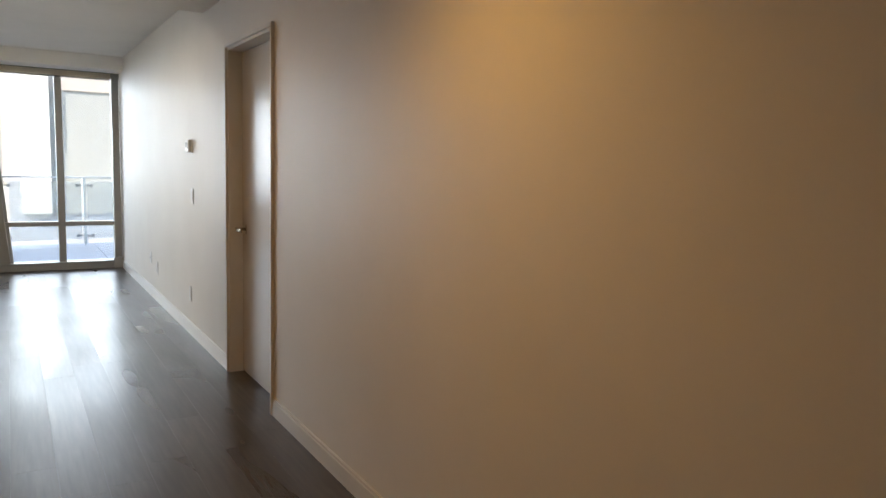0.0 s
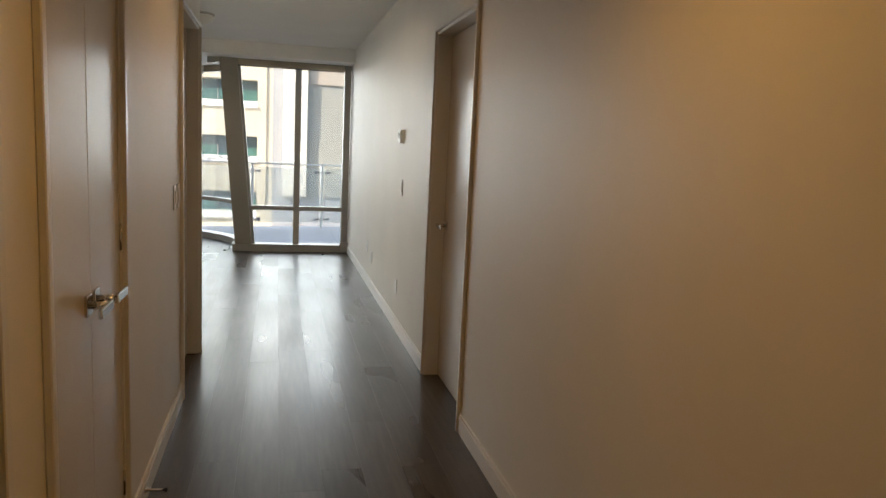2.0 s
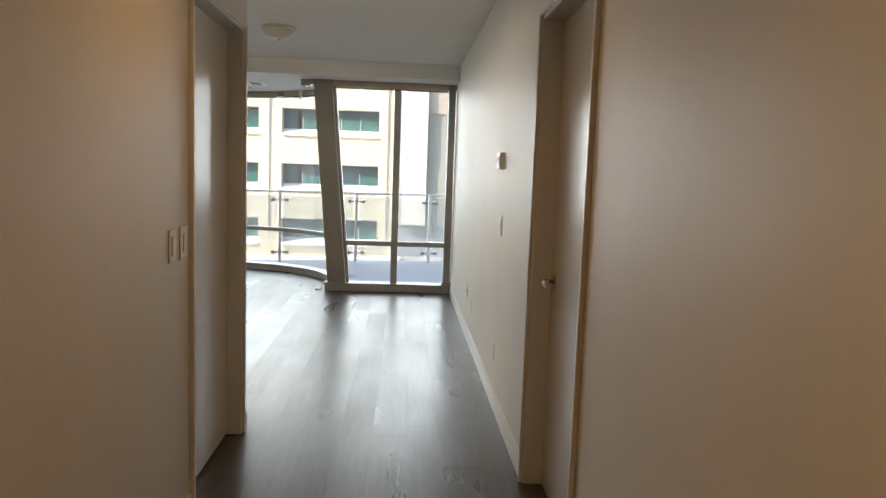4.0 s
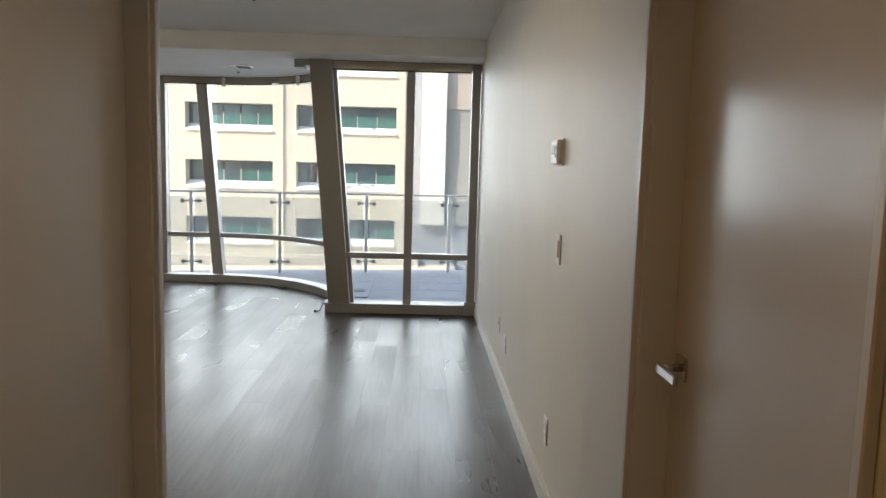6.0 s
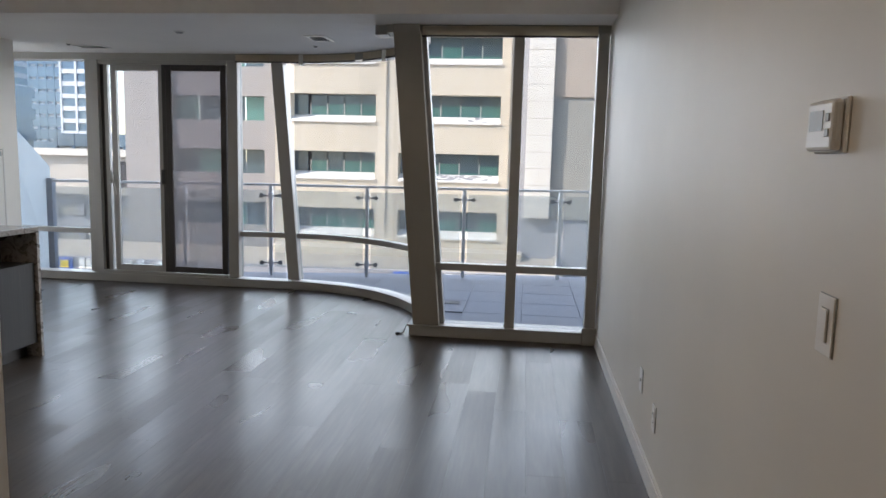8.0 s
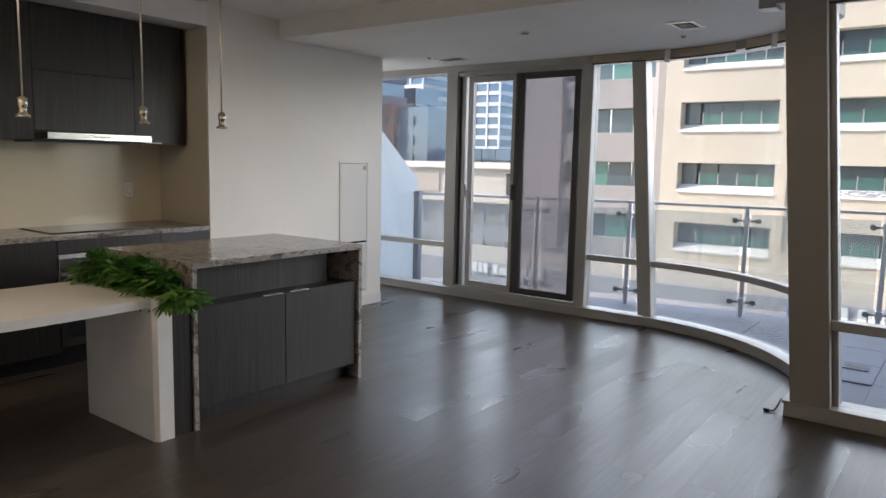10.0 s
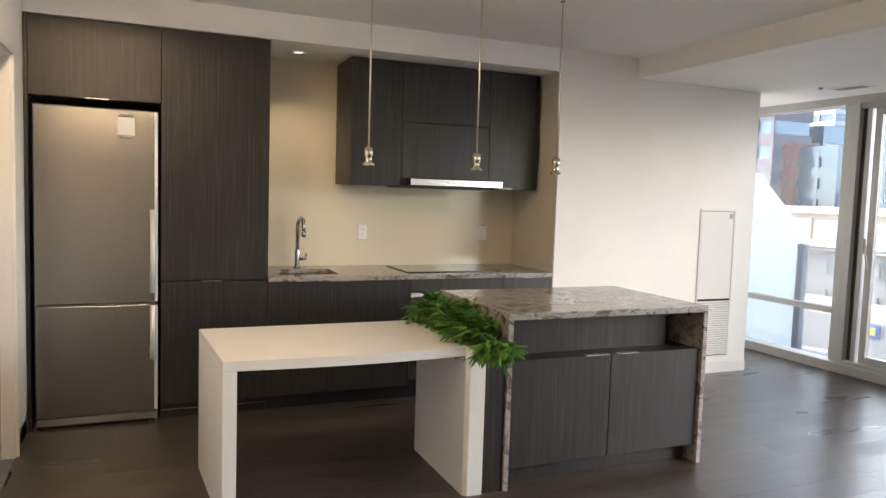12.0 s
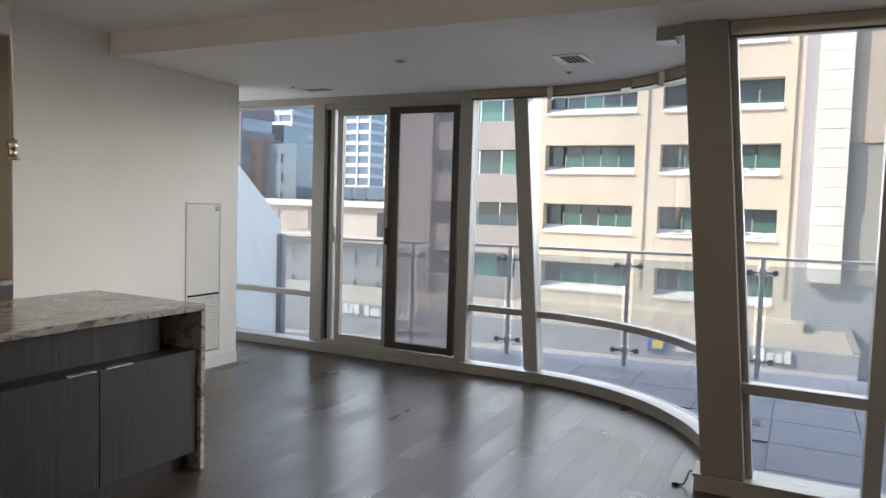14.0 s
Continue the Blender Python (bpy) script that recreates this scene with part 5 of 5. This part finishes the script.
lo = thing("low_white_building", (-60, 62, GZ), "long low pale building with a flat roof and a dark arch", "building")
part("wall", box(-92, 62, -2.4, -34, 72, 0.8), TANPALE, lo)
part("roof", box(-92.5, 61.5, 0.8, -33.5, 72.5, 1.5), PIER, lo)
part("ledge", box(-92.5, 61.0, -3.0, -33.5, 62.0, -2.4), TANPALE, lo)
part("lower_wall", box(-92, 61.9, GZ, -34, 63, -3.0), GREYFACE, lo)
part("arch", box(-42.2, 61.9, -2.3, -38.2, 61.99, 0.3), DARKF, lo)
for k in range(9):
    part("bay", box(-90 + k * 4.4, 61.85, -1.9, -86.6 + k * 4.4, 61.99, 0.3), TANWALL, lo)
for k in range(3):
    part("window_band", box(-91, 61.8, -5.2 - k * 3, -35, 61.89, -4.1 - k * 3), GREYWALL, lo)
    for u in range(20):
        part("pier", box(-91 + u * 2.85, 61.6, -5.2 - k * 3, -90.4 + u * 2.85, 61.79, -4.1 - k * 3), GREYFACE, lo)
tr = thing("lit_street_sign", (-31, 48, GZ), "white street light on a thin mast", "street lamp")
part("mast", tube([(-31, 48, GZ), (-31, 48, 0.4)], 0.09, 8), PIER, tr)
part("arm", box(-31, 47.9, 0.0, -30.1, 48.1, 0.35, 0.05), WHITEF, tr)
structure("road_far", box(-120, 60, GZ, -30, 61, GZ + 0.02), PAVEMENT)
terr = thing("lower_terrace", (-45, 34, GZ), "sunlit pale terrace roof with a blue and yellow shop sign below", "building")
part("deck", box(-100, 45.5, GZ, -27.9, 54, -9.0), ROOFM, terr)
part("wall", box(-100, 45.2, GZ, -27.9, 45.5, -8.6), PIER, terr)
for k in range(4):
    part("sign_panel", box(-56.5 + k * 5.0, 45.1, -12.0, -53.2 + k * 5.0, 45.19, -9.6), SIGN_BLUE if k % 2 == 0 else WHITEF, terr)
part("sign_band", box(-56.0, 45.02, -11.6, -54.2, 45.09, -10.4), SIGN_YELLOW, terr)

# ---- balcony pavers and floor planks ----
PX = 0.60
proto = {}
for i in range(-15, 8):
    for j in range(0, 7):
        x0, y0 = i * PX, 0.30 + j * PX
        cx_, cy_ = x0 + PX / 2, y0 + PX / 2
        if cy_ > 3.72 + 0.155 * cx_ + (0.1 if cx_ > -3 else 0) - 0.1 or cx_ > 4:
            continue
        if cx_ < CX and cy_ < FLAT_Y + 0.201 + PX / 2:
            continue
        if cx_ >= CX and cx_ < CX + RAD + 0.5 and math.hypot(cx_ - CX, cy_ - CY) < RAD + 0.201 + 0.42:
            continue
        if "paver" not in proto:
            ob = mesh_ob("paver", box(-PX / 2 + 0.003, -PX / 2 + 0.003, -0.0115, PX / 2 - 0.003, PX / 2 - 0.003, 0, 0.003), PAVER)
            proto["paver"] = ob.data
        else:
            ob = new("paver", proto["paver"])
        ob.location = (cx_, cy_, SLAB_Z)
        ob.parent = slab

W, L = 0.185, 1.9
rf = random.Random(3)
row = 0
planks = {}


def plank(x0, x1, y0, y1):
    key = (round(x1 - x0, 3), round(y1 - y0, 3))
    if key not in planks:
        ob = mesh_ob("plank", box(-(x1 - x0) / 2 + 0.0002, -(y1 - y0) / 2 + 0.0002, -0.012, (x1 - x0) / 2 - 0.0002, (y1 - y0) / 2 - 0.0002, 0, 0.0003), PLANK)
        planks[key] = ob.data
    else:
        ob = new("plank", planks[key])
    ob.location = ((x0 + x1) / 2, (y0 + y1) / 2, 0)
    ob.parent = floor


nrow = int(math.ceil(-LEFT_X / W))
for i in range(nrow):
    x1, x0 = -i * W, -(i + 1) * W
    xm = (x0 + x1) / 2
    if xm > HALL_W:
        lo_y = BACK
    elif xm > NICHE:
        lo_y = BY
    else:
        lo_y = WALL_END
    if xm < XK and xm > NICHE:
        hi_y, parts = None, [(lo_y, -1.0), (WALL_END, FLAT_Y + 0.02)]
    elif xm > CX + RAD:
        parts = [(lo_y, 0.08)]
    elif xm > CX:
        parts = [(lo_y, CY + math.sqrt(max(0, (RAD + 0.10) ** 2 - (xm - CX) ** 2)))]
    else:
        parts = [(lo_y, FLAT_Y + 0.02)]
    x0 = max(x0, LEFT_X)
    for a, c in parts:
        y = a - rf.uniform(0, 1) * 1.5
        while y < c:
            e = y + rf.choice((1.2, 1.5, 1.9, 1.9, 2.1))
            s0, s1 = max(y, a), min(e, c)
            if s1 - s0 > 0.05:
                plank(x0, x1, s0, s1)
            y = e
